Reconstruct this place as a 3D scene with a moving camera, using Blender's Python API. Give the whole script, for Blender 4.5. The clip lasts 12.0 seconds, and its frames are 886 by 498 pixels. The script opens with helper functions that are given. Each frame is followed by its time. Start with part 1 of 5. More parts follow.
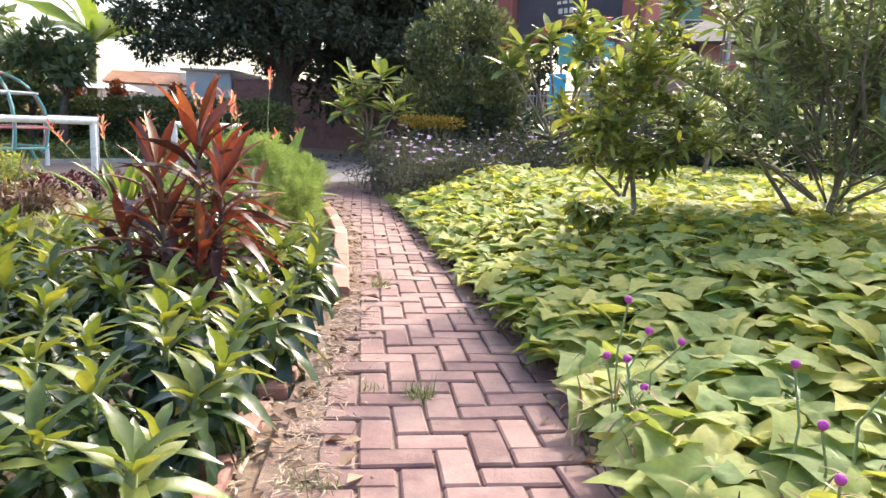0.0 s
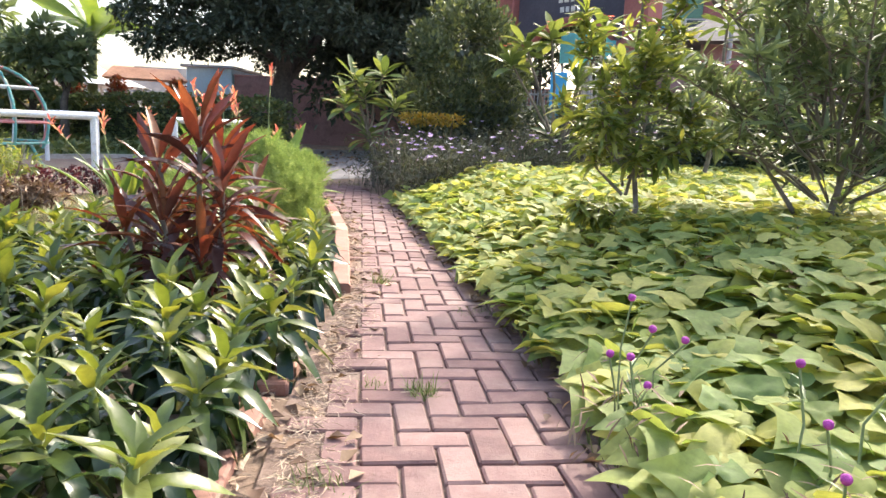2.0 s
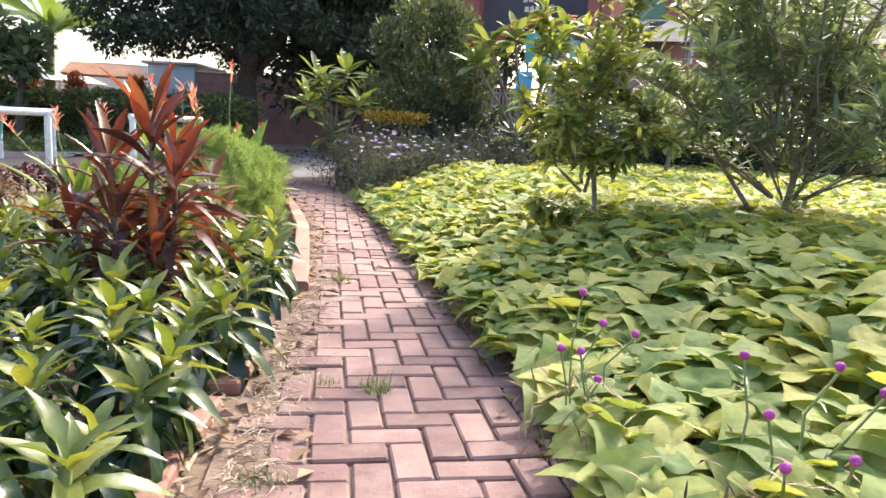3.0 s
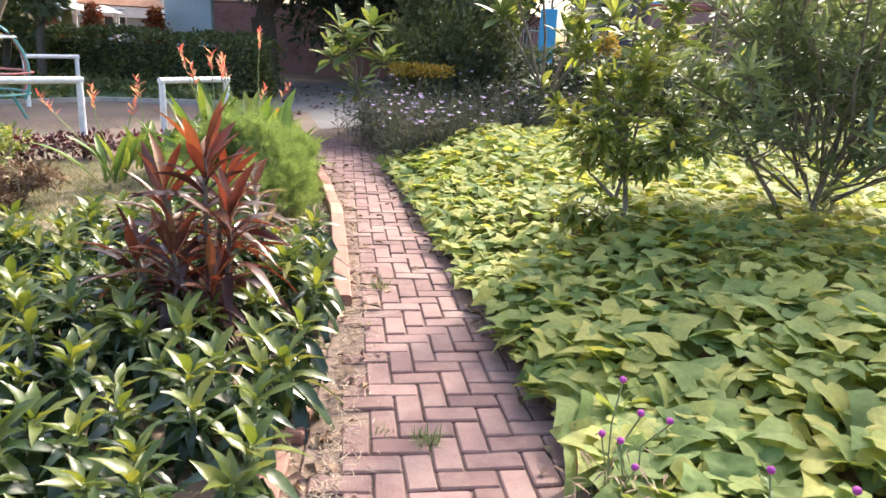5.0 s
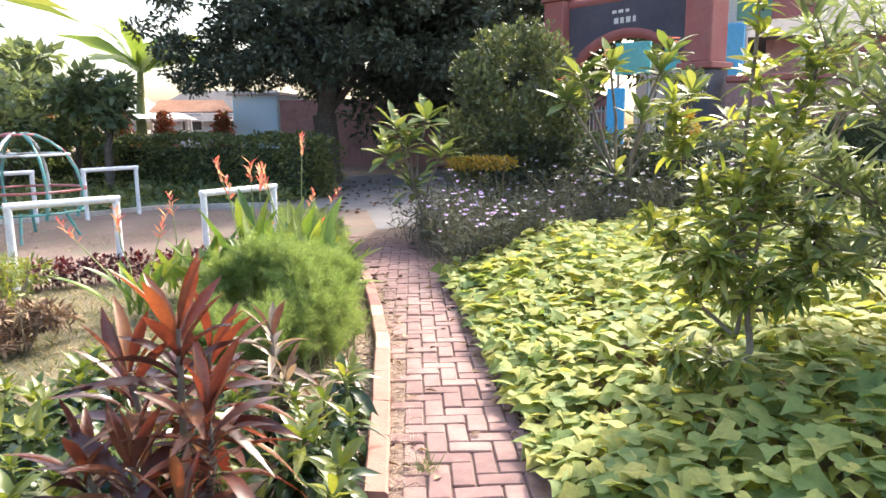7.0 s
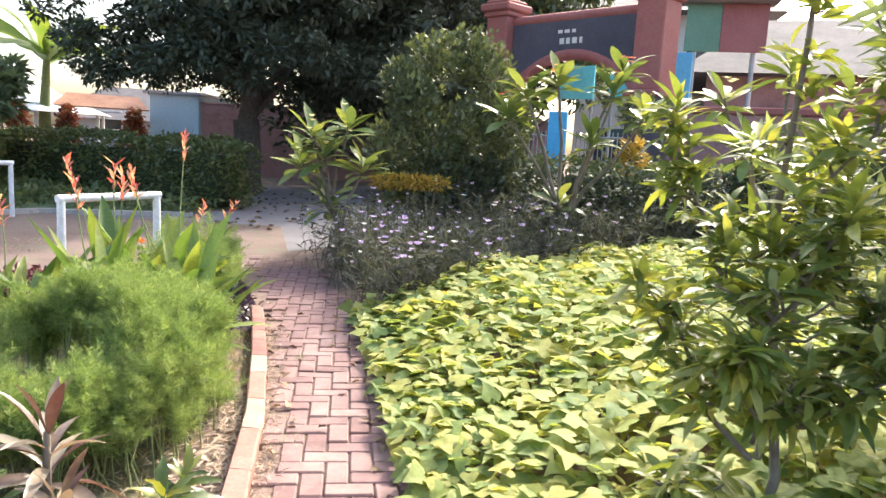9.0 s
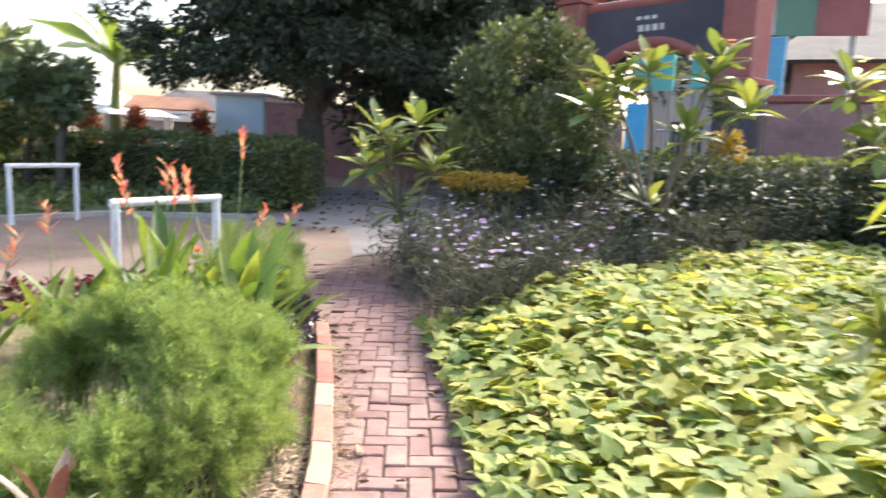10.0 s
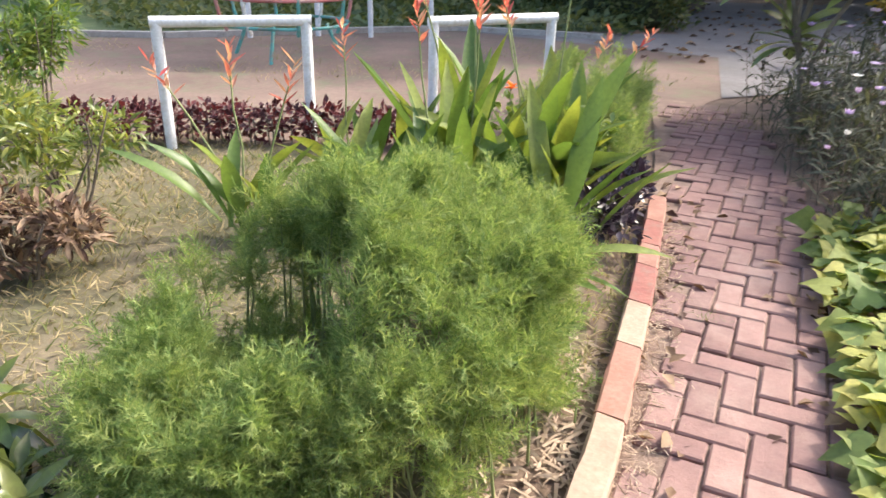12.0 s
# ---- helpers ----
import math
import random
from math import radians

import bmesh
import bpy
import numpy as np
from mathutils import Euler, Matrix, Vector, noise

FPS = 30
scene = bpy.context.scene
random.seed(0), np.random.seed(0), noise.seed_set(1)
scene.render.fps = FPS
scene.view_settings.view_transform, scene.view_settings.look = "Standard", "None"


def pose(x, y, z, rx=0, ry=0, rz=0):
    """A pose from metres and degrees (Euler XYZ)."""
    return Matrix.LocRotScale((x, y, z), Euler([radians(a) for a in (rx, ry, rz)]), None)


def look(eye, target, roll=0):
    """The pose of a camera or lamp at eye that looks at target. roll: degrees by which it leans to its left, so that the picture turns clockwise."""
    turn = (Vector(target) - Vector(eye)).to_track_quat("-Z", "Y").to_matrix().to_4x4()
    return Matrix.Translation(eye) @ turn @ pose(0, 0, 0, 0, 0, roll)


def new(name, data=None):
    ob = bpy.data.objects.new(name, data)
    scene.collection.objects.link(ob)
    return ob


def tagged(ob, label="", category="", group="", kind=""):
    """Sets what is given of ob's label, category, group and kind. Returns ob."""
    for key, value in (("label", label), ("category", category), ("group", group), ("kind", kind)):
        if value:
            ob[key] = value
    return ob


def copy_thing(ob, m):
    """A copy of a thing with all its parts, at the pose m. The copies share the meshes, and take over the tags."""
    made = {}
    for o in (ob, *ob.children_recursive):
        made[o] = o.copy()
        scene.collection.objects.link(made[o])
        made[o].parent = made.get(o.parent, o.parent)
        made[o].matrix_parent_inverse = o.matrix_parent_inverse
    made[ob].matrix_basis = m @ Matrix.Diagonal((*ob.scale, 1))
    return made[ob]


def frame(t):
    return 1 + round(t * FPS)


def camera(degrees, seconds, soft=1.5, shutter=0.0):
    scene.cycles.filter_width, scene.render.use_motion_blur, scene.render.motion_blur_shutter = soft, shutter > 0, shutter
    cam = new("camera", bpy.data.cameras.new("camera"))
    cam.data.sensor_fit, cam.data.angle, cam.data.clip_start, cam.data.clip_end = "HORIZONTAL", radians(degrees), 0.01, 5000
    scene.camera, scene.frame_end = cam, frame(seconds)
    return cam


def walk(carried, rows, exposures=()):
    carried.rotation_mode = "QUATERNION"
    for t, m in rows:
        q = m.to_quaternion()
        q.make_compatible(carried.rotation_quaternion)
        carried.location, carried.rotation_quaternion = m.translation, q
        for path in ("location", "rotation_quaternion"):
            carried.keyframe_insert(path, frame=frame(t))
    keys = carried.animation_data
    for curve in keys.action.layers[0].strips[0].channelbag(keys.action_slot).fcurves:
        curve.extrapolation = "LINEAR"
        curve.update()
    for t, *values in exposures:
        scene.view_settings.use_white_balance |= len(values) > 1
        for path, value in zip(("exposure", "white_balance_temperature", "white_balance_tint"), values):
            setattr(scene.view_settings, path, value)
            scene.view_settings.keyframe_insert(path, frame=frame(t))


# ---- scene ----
cam = camera(63.7, 12.0, shutter=0.25)
PATH = [
    (0, (0.2, 1.076, 0.833), (0.123, 3.047, 0.501), 2.4),
    (0.5, (0.209, 1.074, 0.838), (0.125, 3.046, 0.515), 2.2),
    (1, (0.204, 1.083, 0.824), (0.118, 3.055, 0.501), 2.2),
    (1.5, (0.198, 1.082, 0.827), (0.11, 3.052, 0.493), 2.2),
    (2, (0.19, 1.083, 0.827), (0.115, 3.053, 0.490), 2.8),
    (2.5, (0.218, 1.09, 0.825), (0.203, 3.061, 0.487), 3.1),
    (2.7, (0.234, 1.095, 0.817), (0.26, 3.068, 0.489), 3.1),
    (4.3, (0.231, 1.094, 0.832), (0.129, 3.037, 0.368), 2.0),
    (4.5, (0.215, 1.097, 0.973), (0.139, 3.034, 0.482), 2.3),
    (5, (0.106, 1.051, 1.311), (0.085, 2.972, 0.755), 3.1),
    (5.5, (0.066, 1.079, 1.39), (0.141, 3.048, 1.042), 2.7),
    (6, (0.163, 1.356, 1.453), (0.031, 3.339, 1.224), 2.9),
    (6.5, (0.148, 1.652, 1.441), (-0.072, 3.624, 1.193), 2.4),
    (6.7, (0.122, 1.806, 1.43), (-0.136, 3.765, 1.123), 0.3),
    (8.3, (0.159, 2.67, 1.37), (0.161, 4.631, 0.98), -0.1),
    (8.5, (0.153, 2.825, 1.356), (0.216, 4.796, 1.024), 0.7),
    (9, (0.133, 3.139, 1.363), (0.094, 5.117, 1.074), 3.2),
    (9.5, (0.02, 3.449, 1.368), (0.084, 5.429, 1.091), 1.7),
    (10, (-0.052, 3.755, 1.337), (-0.26, 5.721, 1.034), 2.4),
    (10.5, (-0.123, 4.022, 1.332), (-0.791, 5.859, 0.909), 5.3),
    (11, (-0.232, 4.354, 1.302), (-0.963, 6.159, 0.846), 1.3),
    (11.5, (-0.266, 4.674, 1.244), (-1.145, 6.36, 0.624), 0.3),
    (11.7, (-0.298, 4.743, 1.292), (-1.228, 6.36, 0.57), 2.2),
    (12, (-0.293, 4.922, 1.286), (-1.33, 6.427, 0.475), 1.3),
]
EXPOSURES = [(0.0, 1.82), (2.7, 1.82), (4.5, 1.68), (6.0, 2.02), (10.0, 1.93), (12.0, 1.62)]
SUN_STRENGTH, SKY_STRENGTH = 1.75, 0.15
walk(cam, [(t, look(eye, target, roll)) for t, eye, target, roll in PATH], EXPOSURES)

# ---- world and sun ----
SUN_AZ, SUN_EL = 28.0, 40.0  # degrees to the right of straight ahead, degrees up
world = bpy.data.worlds.new("sky")
scene.world = world
world.use_nodes = True
wn = world.node_tree
sky = wn.nodes.new("ShaderNodeTexSky")
sky.sky_type = "NISHITA"
sky.sun_disc = False
sky.sun_elevation, sky.sun_rotation = radians(SUN_EL), radians(SUN_AZ)
sky.air_density, sky.dust_density, sky.ozone_density = 1.0, 5.0, 1.0
wn.nodes["Background"].inputs["Strength"].default_value = SKY_STRENGTH
wn.links.new(sky.outputs[0], wn.nodes["Background"].inputs[0])
sun = new("sun", bpy.data.lights.new("sun", "SUN"))
sun.data.energy, sun.data.angle, sun.data.color = SUN_STRENGTH, radians(2.5), (1.0, 0.93, 0.80)
sd = Vector((math.sin(radians(SUN_AZ)) * math.cos(radians(SUN_EL)), math.cos(radians(SUN_AZ)) * math.cos(radians(SUN_EL)), math.sin(radians(SUN_EL))))
sun.matrix_world = look(sd * 40, (0, 0, 0))


# ---- materials ----
def base_mat(name):
    m = bpy.data.materials.new(name)
    m.use_nodes = True
    n = m.node_tree
    return m, n, n.nodes["Principled BSDF"]


def ramp(n, fac, stops):
    r = n.nodes.new("ShaderNodeValToRGB")
    el = r.color_ramp.elements
    while len(el) < len(stops):
        el.new(0.5)
    for e, (p, c) in zip(el, stops):
        e.position, e.color = p, (*c, 1)
    n.links.new(fac, r.inputs[0])
    return r.outputs[0]


def noise_tex(n, scale, detail=4.0, rough=0.6):
    t = n.nodes.new("ShaderNodeTexNoise")
    t.inputs["Scale"].default_value, t.inputs["Detail"].default_value, t.inputs["Roughness"].default_value = scale, detail, rough
    g = n.nodes.new("ShaderNodeNewGeometry")
    n.links.new(g.outputs["Position"], t.inputs["Vector"])
    return t.outputs["Fac"]


def mix_col(n, fac, a, b, kind="MIX"):
    x = n.nodes.new("ShaderNodeMix")
    x.data_type, x.blend_type = "RGBA", kind
    if isinstance(fac, float):
        x.inputs[0].default_value = fac
    else:
        n.links.new(fac, x.inputs[0])
    for i, v in ((6, a), (7, b)):
        if isinstance(v, tuple):
            x.inputs[i].default_value = (*v, 1)
        else:
            n.links.new(v, x.inputs[i])
    return x.outputs[2]


def bump(n, bsdf, height, strength=0.4, dist=0.01):
    b = n.nodes.new("ShaderNodeBump")
    b.inputs["Strength"].default_value, b.inputs["Distance"].default_value = strength, dist
    n.links.new(height, b.inputs["Height"])
    n.links.new(b.outputs[0], bsdf.inputs["Normal"])


def leaf_mat(name, stops, rough=0.42, trans=0.45, warm=(1.25, 1.15, 0.35), spec=0.5, patch=1.2):
    """Leaf tissue: a hue per leaf, blotches, light shining through."""
    m, n, p = base_mat(name)
    g = n.nodes.new("ShaderNodeNewGeometry")
    oi = n.nodes.new("ShaderNodeObjectInfo")
    add = n.nodes.new("ShaderNodeMath")
    add.operation = "ADD"
    n.links.new(g.outputs["Random Per Island"], add.inputs[0])
    n.links.new(oi.outputs["Random"], add.inputs[1])
    fr = n.nodes.new("ShaderNodeMath")
    fr.operation = "FRACT"
    n.links.new(add.outputs[0], fr.inputs[0])
    av = n.nodes.new("ShaderNodeMix")
    av.inputs[0].default_value = 0.45
    n.links.new(fr.outputs[0], av.inputs[2])
    n.links.new(noise_tex(n, patch, 2.0), av.inputs[3])
    col = ramp(n, av.outputs[0], stops)
    blotch = ramp(n, noise_tex(n, 45.0, 3.0), [(0.3, (0.82, 0.82, 0.8)), (0.7, (1.12, 1.12, 1.05))])
    col = mix_col(n, 1.0, col, blotch, "MULTIPLY")
    n.links.new(col, p.inputs["Base Color"])
    p.inputs["Roughness"].default_value = rough
    p.inputs["Specular IOR Level"].default_value = spec
    bump(n, p, noise_tex(n, 60.0, 2.0), 0.25, 0.004)
    t = n.nodes.new("ShaderNodeBsdfTranslucent")
    n.links.new(mix_col(n, 1.0, col, warm, "MULTIPLY"), t.inputs["Color"])
    mx = n.nodes.new("ShaderNodeMixShader")
    mx.inputs[0].default_value = trans
    n.links.new(p.outputs[0], mx.inputs[1])
    n.links.new(t.outputs[0], mx.inputs[2])
    n.links.new(mx.outputs[0], n.nodes["Material Output"].inputs[0])
    return m


def solid_mat(name, a, b, scale=6.0, rough=0.7, metal=0.0, fine=70.0, bumpy=0.3, dirt=None):
    """Two colours mottled at two scales, fine relief."""
    m, n, p = base_mat(name)
    col = ramp(n, noise_tex(n, scale, 5.0), [(0.32, a), (0.68, b)])
    col = mix_col(n, 1.0, col, ramp(n, noise_tex(n, fine, 4.0), [(0.3, (0.84, 0.84, 0.84)), (0.72, (1.1, 1.1, 1.1))]), "MULTIPLY")
    if dirt:
        f = ramp(n, noise_tex(n, scale * 2.3, 8.0, 0.75), [(0.5, (0, 0, 0)), (0.68, (1, 1, 1))])
        col = mix_col(n, f, col, dirt)
    n.links.new(col, p.inputs["Base Color"])
    p.inputs["Roughness"].default_value, p.inputs["Metallic"].default_value = rough, metal
    if bumpy:
        bump(n, p, noise_tex(n, fine, 6.0), bumpy, 0.006)
    return m


def paver_mat():
    m, n, p = base_mat("red_paver")
    oi = n.nodes.new("ShaderNodeObjectInfo")
    col = ramp(n, oi.outputs["Random"], [(0.0, (0.19, 0.105, 0.098)), (0.5, (0.25, 0.145, 0.135)), (1.0, (0.32, 0.195, 0.175))])
    col = mix_col(n, 1.0, col, ramp(n, noise_tex(n, 9.0, 6.0, 0.7), [(0.3, (0.75, 0.74, 0.74)), (0.7, (1.14, 1.14, 1.12))]), "MULTIPLY")
    dust = ramp(n, noise_tex(n, 3.1, 8.0, 0.72), [(0.48, (0, 0, 0)), (0.8, (0.6, 0.6, 0.6))])
    col = mix_col(n, dust, col, (0.46, 0.35, 0.30))
    n.links.new(col, p.inputs["Base Color"])
    p.inputs["Roughness"].default_value = 0.82
    bump(n, p, noise_tex(n, 85.0, 6.0, 0.7), 0.5, 0.006)
    return m


M_PAVER = paver_mat()
M_SOIL = solid_mat("soil", (0.16, 0.11, 0.08), (0.27, 0.19, 0.14), 3.0, 0.95, 0, 40.0, 0.9)
M_JOINT = solid_mat("joint_sand", (0.17, 0.11, 0.09), (0.29, 0.21, 0.165), 8.0, 0.95, 0, 90.0, 0.8)
M_LITTER = solid_mat("dry_litter", (0.36, 0.26, 0.19), (0.58, 0.46, 0.34), 12.0, 0.9, 0, 60.0, 0.3)
M_DIRT = solid_mat("court_dirt", (0.165, 0.11, 0.088), (0.25, 0.175, 0.14), 0.9, 0.95, 0, 25.0, 0.6, (0.17, 0.165, 0.10))
M_CEMENT = solid_mat("old_cement", (0.15, 0.14, 0.145), (0.23, 0.215, 0.215), 0.8, 0.9, 0, 22.0, 0.5, (0.17, 0.15, 0.14))
M_EDGE = solid_mat("pale_cement", (0.36, 0.33, 0.30), (0.50, 0.46, 0.42), 2.0, 0.9, 0, 30.0, 0.5, (0.24, 0.21, 0.18))
M_LAWN = solid_mat("dry_lawn", (0.10, 0.10, 0.05), (0.23, 0.185, 0.12), 2.2, 0.95, 0, 50.0, 0.9)
M_GREENLAWN = solid_mat("green_lawn", (0.07, 0.12, 0.04), (0.17, 0.21, 0.09), 1.4, 0.95, 0, 30.0, 0.9)
M_KERB = [solid_mat("kerb_cream", (0.37, 0.265, 0.20), (0.45, 0.33, 0.255), 7.0, 0.85, 0, 60.0, 0.35, (0.36, 0.24, 0.185)),
          solid_mat("kerb_salmon", (0.31, 0.15, 0.115), (0.37, 0.20, 0.155), 7.0, 0.85, 0, 60.0, 0.35, (0.36, 0.22, 0.17)),
          solid_mat("kerb_red", (0.26, 0.095, 0.085), (0.33, 0.14, 0.115), 7.0, 0.85, 0, 60.0, 0.35, (0.25, 0.15, 0.125))]
M_WHITEPIPE = solid_mat("white_pipe_paint", (0.76, 0.77, 0.8), (0.84, 0.85, 0.87), 5.0, 0.45, 0, 60.0, 0.1, (0.6, 0.58, 0.55))
M_BARK = solid_mat("bark", (0.075, 0.06, 0.05), (0.15, 0.12, 0.1), 12.0, 0.95, 0, 40.0, 1.0)
M_TWIG = solid_mat("grey_twig", (0.14, 0.11, 0.085), (0.24, 0.2, 0.16), 12.0, 0.9, 0, 60.0, 0.5)
M_STEM = solid_mat("green_stem", (0.16, 0.2, 0.07), (0.27, 0.3, 0.12), 12.0, 0.7, 0, 60.0, 0.2)
M_POTATO = leaf_mat("sweet_potato_leaf", [(0.22, (0.20, 0.29, 0.105)), (0.4, (0.30, 0.375, 0.13)), (0.56, (0.42, 0.455, 0.15)), (0.75, (0.54, 0.52, 0.17))], 0.62, 0.44, (1.2, 1.12, 0.58), 0.28, 0.55)
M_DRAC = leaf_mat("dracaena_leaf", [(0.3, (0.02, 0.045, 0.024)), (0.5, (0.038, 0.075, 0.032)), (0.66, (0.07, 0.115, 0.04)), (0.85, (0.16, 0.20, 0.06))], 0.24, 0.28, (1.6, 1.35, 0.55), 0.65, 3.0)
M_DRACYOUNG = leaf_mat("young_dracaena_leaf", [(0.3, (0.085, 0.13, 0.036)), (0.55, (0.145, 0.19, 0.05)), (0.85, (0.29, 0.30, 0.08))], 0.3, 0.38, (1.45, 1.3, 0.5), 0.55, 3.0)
M_CORDYYOUNG = leaf_mat("young_cordyline_leaf", [(0.25, (0.10, 0.045, 0.038)), (0.55, (0.17, 0.065, 0.045)), (0.85, (0.30, 0.15, 0.065))], 0.26, 0.3, (1.7, 0.8, 0.5), 0.6, 4.0)
M_CORDY = leaf_mat("cordyline_leaf", [(0.2, (0.05, 0.03, 0.032)), (0.45, (0.085, 0.042, 0.038)), (0.65, (0.14, 0.055, 0.045)), (0.85, (0.25, 0.13, 0.06))], 0.25, 0.26, (1.8, 0.75, 0.4), 0.6, 4.0)
M_CORDYPALE = leaf_mat("pale_cordyline_leaf", [(0.25, (0.13, 0.06, 0.055)), (0.5, (0.23, 0.17, 0.135)), (0.8, (0.37, 0.32, 0.24))], 0.3, 0.3, (1.2, 0.9, 0.7), 0.5, 5.0)
M_DILL = leaf_mat("feathery_leaf", [(0.25, (0.15, 0.235, 0.08)), (0.5, (0.25, 0.345, 0.125)), (0.8, (0.42, 0.47, 0.19))], 0.7, 0.48, (1.12, 1.1, 0.68), 0.3, 3.0)
M_HELI = leaf_mat("heliconia_leaf", [(0.25, (0.09, 0.17, 0.05)), (0.5, (0.15, 0.24, 0.06)), (0.8, (0.28, 0.33, 0.08))], 0.4, 0.4, (1.4, 1.25, 0.62), 0.5, 3.0)
M_RUEL = leaf_mat("ruellia_leaf", [(0.25, (0.06, 0.066, 0.052)), (0.5, (0.092, 0.10, 0.078)), (0.8, (0.16, 0.16, 0.125))], 0.75, 0.28, (1.1, 1.1, 0.6), 0.12, 2.5)
M_SHRUB = leaf_mat("shrub_leaf", [(0.25, (0.11, 0.165, 0.05)), (0.5, (0.20, 0.26, 0.07)), (0.8, (0.38, 0.40, 0.13))], 0.34, 0.46, (1.5, 1.3, 0.58), 0.55, 1.7)
M_OLE = leaf_mat("oleander_leaf", [(0.25, (0.13, 0.175, 0.115)), (0.5, (0.20, 0.255, 0.15)), (0.8, (0.30, 0.35, 0.20))], 0.34, 0.48, (1.2, 1.15, 0.65), 0.6, 1.5)
M_FRANG = leaf_mat("frangipani_leaf", [(0.25, (0.11, 0.17, 0.06)), (0.5, (0.18, 0.25, 0.085)), (0.8, (0.30, 0.35, 0.12))], 0.36, 0.36, (1.4, 1.2, 0.62), 0.5, 1.5)
M_BUSH = leaf_mat("dark_bush_leaf", [(0.25, (0.065, 0.088, 0.05)), (0.5, (0.105, 0.13, 0.07)), (0.8, (0.20, 0.225, 0.115))], 0.5, 0.34, (1.2, 1.15, 0.62), 0.4, 1.5)
M_TREE = leaf_mat("tree_leaf", [(0.25, (0.05, 0.066, 0.052)), (0.5, (0.078, 0.10, 0.073)), (0.8, (0.115, 0.14, 0.095))], 0.5, 0.18, (1.1, 1.1, 0.6), 0.4, 0.6)
M_HEDGE = leaf_mat("hedge_leaf", [(0.25, (0.09, 0.125, 0.06)), (0.5, (0.14, 0.18, 0.08)), (0.8, (0.27, 0.26, 0.11))], 0.5, 0.42, (1.2, 1.15, 0.62), 0.4, 1.2)
M_YELLOWLEAF = leaf_mat("golden_hedge_leaf", [(0.25, (0.3, 0.24, 0.05)), (0.6, (0.5, 0.38, 0.07)), (0.85, (0.55, 0.28, 0.06))], 0.5, 0.35, (1.2, 1.0, 0.62), 0.4, 3.0)
M_MAROON = leaf_mat("maroon_leaf", [(0.25, (0.05, 0.018, 0.025)), (0.5, (0.10, 0.03, 0.04)), (0.8, (0.2, 0.06, 0.06))], 0.4, 0.3, (1.6, 0.7, 0.6), 0.5, 3.0)
M_PURPLE = leaf_mat("dark_purple_leaf", [(0.25, (0.02, 0.014, 0.024)), (0.5, (0.045, 0.03, 0.05)), (0.8, (0.13, 0.10, 0.14))], 0.35, 0.15, (1.2, 0.8, 1.0), 0.5, 5.0)
M_REDBUSH = leaf_mat("red_topiary_leaf", [(0.25, (0.16, 0.06, 0.04)), (0.5, (0.3, 0.09, 0.06)), (0.8, (0.2, 0.16, 0.06))], 0.5, 0.3, (1.4, 0.8, 0.5), 0.4, 2.0)
M_FAR = leaf_mat("background_leaf", [(0.25, (0.13, 0.17, 0.11)), (0.5, (0.19, 0.24, 0.15)), (0.8, (0.28, 0.33, 0.2))], 0.5, 0.5, (1.2, 1.15, 0.62), 0.4, 0.8)
# near-black on purpose: the shade deep inside a hedge, put into the colour
M_HEDGECORE = solid_mat("hedge_core_shade", (0.03, 0.04, 0.018), (0.06, 0.07, 0.03), 9.0, 0.95, 0, 30.0, 1.0)
M_GRASS = leaf_mat("grass_blade", [(0.25, (0.13, 0.16, 0.05)), (0.5, (0.30, 0.26, 0.13)), (0.8, (0.50, 0.40, 0.26))], 0.6, 0.3, (1.1, 1.0, 0.6), 0.3, 2.0)
M_TUFT = leaf_mat("weed_blade", [(0.25, (0.12, 0.17, 0.06)), (0.8, (0.24, 0.28, 0.12))], 0.6, 0.3, (1.1, 1.0, 0.6), 0.3, 2.0)
M_DEADLEAF = leaf_mat("dead_leaf", [(0.25, (0.09, 0.05, 0.04)), (0.5, (0.22, 0.14, 0.09)), (0.8, (0.4, 0.29, 0.2))], 0.7, 0.15, (1.1, 0.9, 0.6), 0.3, 5.0)
M_BRACT = leaf_mat("heliconia_bract", [(0.25, (0.55, 0.12, 0.13)), (0.5, (0.68, 0.30, 0.22)), (0.8, (0.78, 0.58, 0.38))], 0.45, 0.42, (1.25, 0.95, 0.7), 0.4, 9.0)
M_ORANGE = leaf_mat("orange_petal", [(0.2, (0.75, 0.2, 0.03)), (0.8, (0.85, 0.3, 0.05))], 0.5, 0.4, (1.2, 0.9, 0.5), 0.4, 5.0)
M_MAGENTA = solid_mat("magenta_floret", (0.34, 0.03, 0.26), (0.52, 0.07, 0.40), 60.0, 0.7, 0, 200.0, 0.5)
M_LILAC = leaf_mat("lilac_petal", [(0.25, (0.44, 0.34, 0.68)), (0.5, (0.62, 0.50, 0.74)), (0.8, (0.76, 0.64, 0.76))], 0.6, 0.4, (1.1, 1.0, 1.1), 0.3, 4.0)
M_WHITEPETAL = leaf_mat("white_petal", [(0.25, (0.78, 0.76, 0.78)), (0.8, (0.85, 0.83, 0.80))], 0.6, 0.4, (1.0, 1.0, 1.0), 0.3, 4.0)
M_CREAMPETAL = leaf_mat("cream_petal", [(0.25, (0.8, 0.7, 0.4)), (0.8, (0.85, 0.78, 0.55))], 0.6, 0.4, (1.0, 1.0, 0.9), 0.3, 4.0)
M_PINKWALL = solid_mat("pink_render", (0.36, 0.19, 0.18), (0.43, 0.25, 0.23), 0.7, 0.9, 0, 20.0, 0.4, (0.22, 0.13, 0.12))
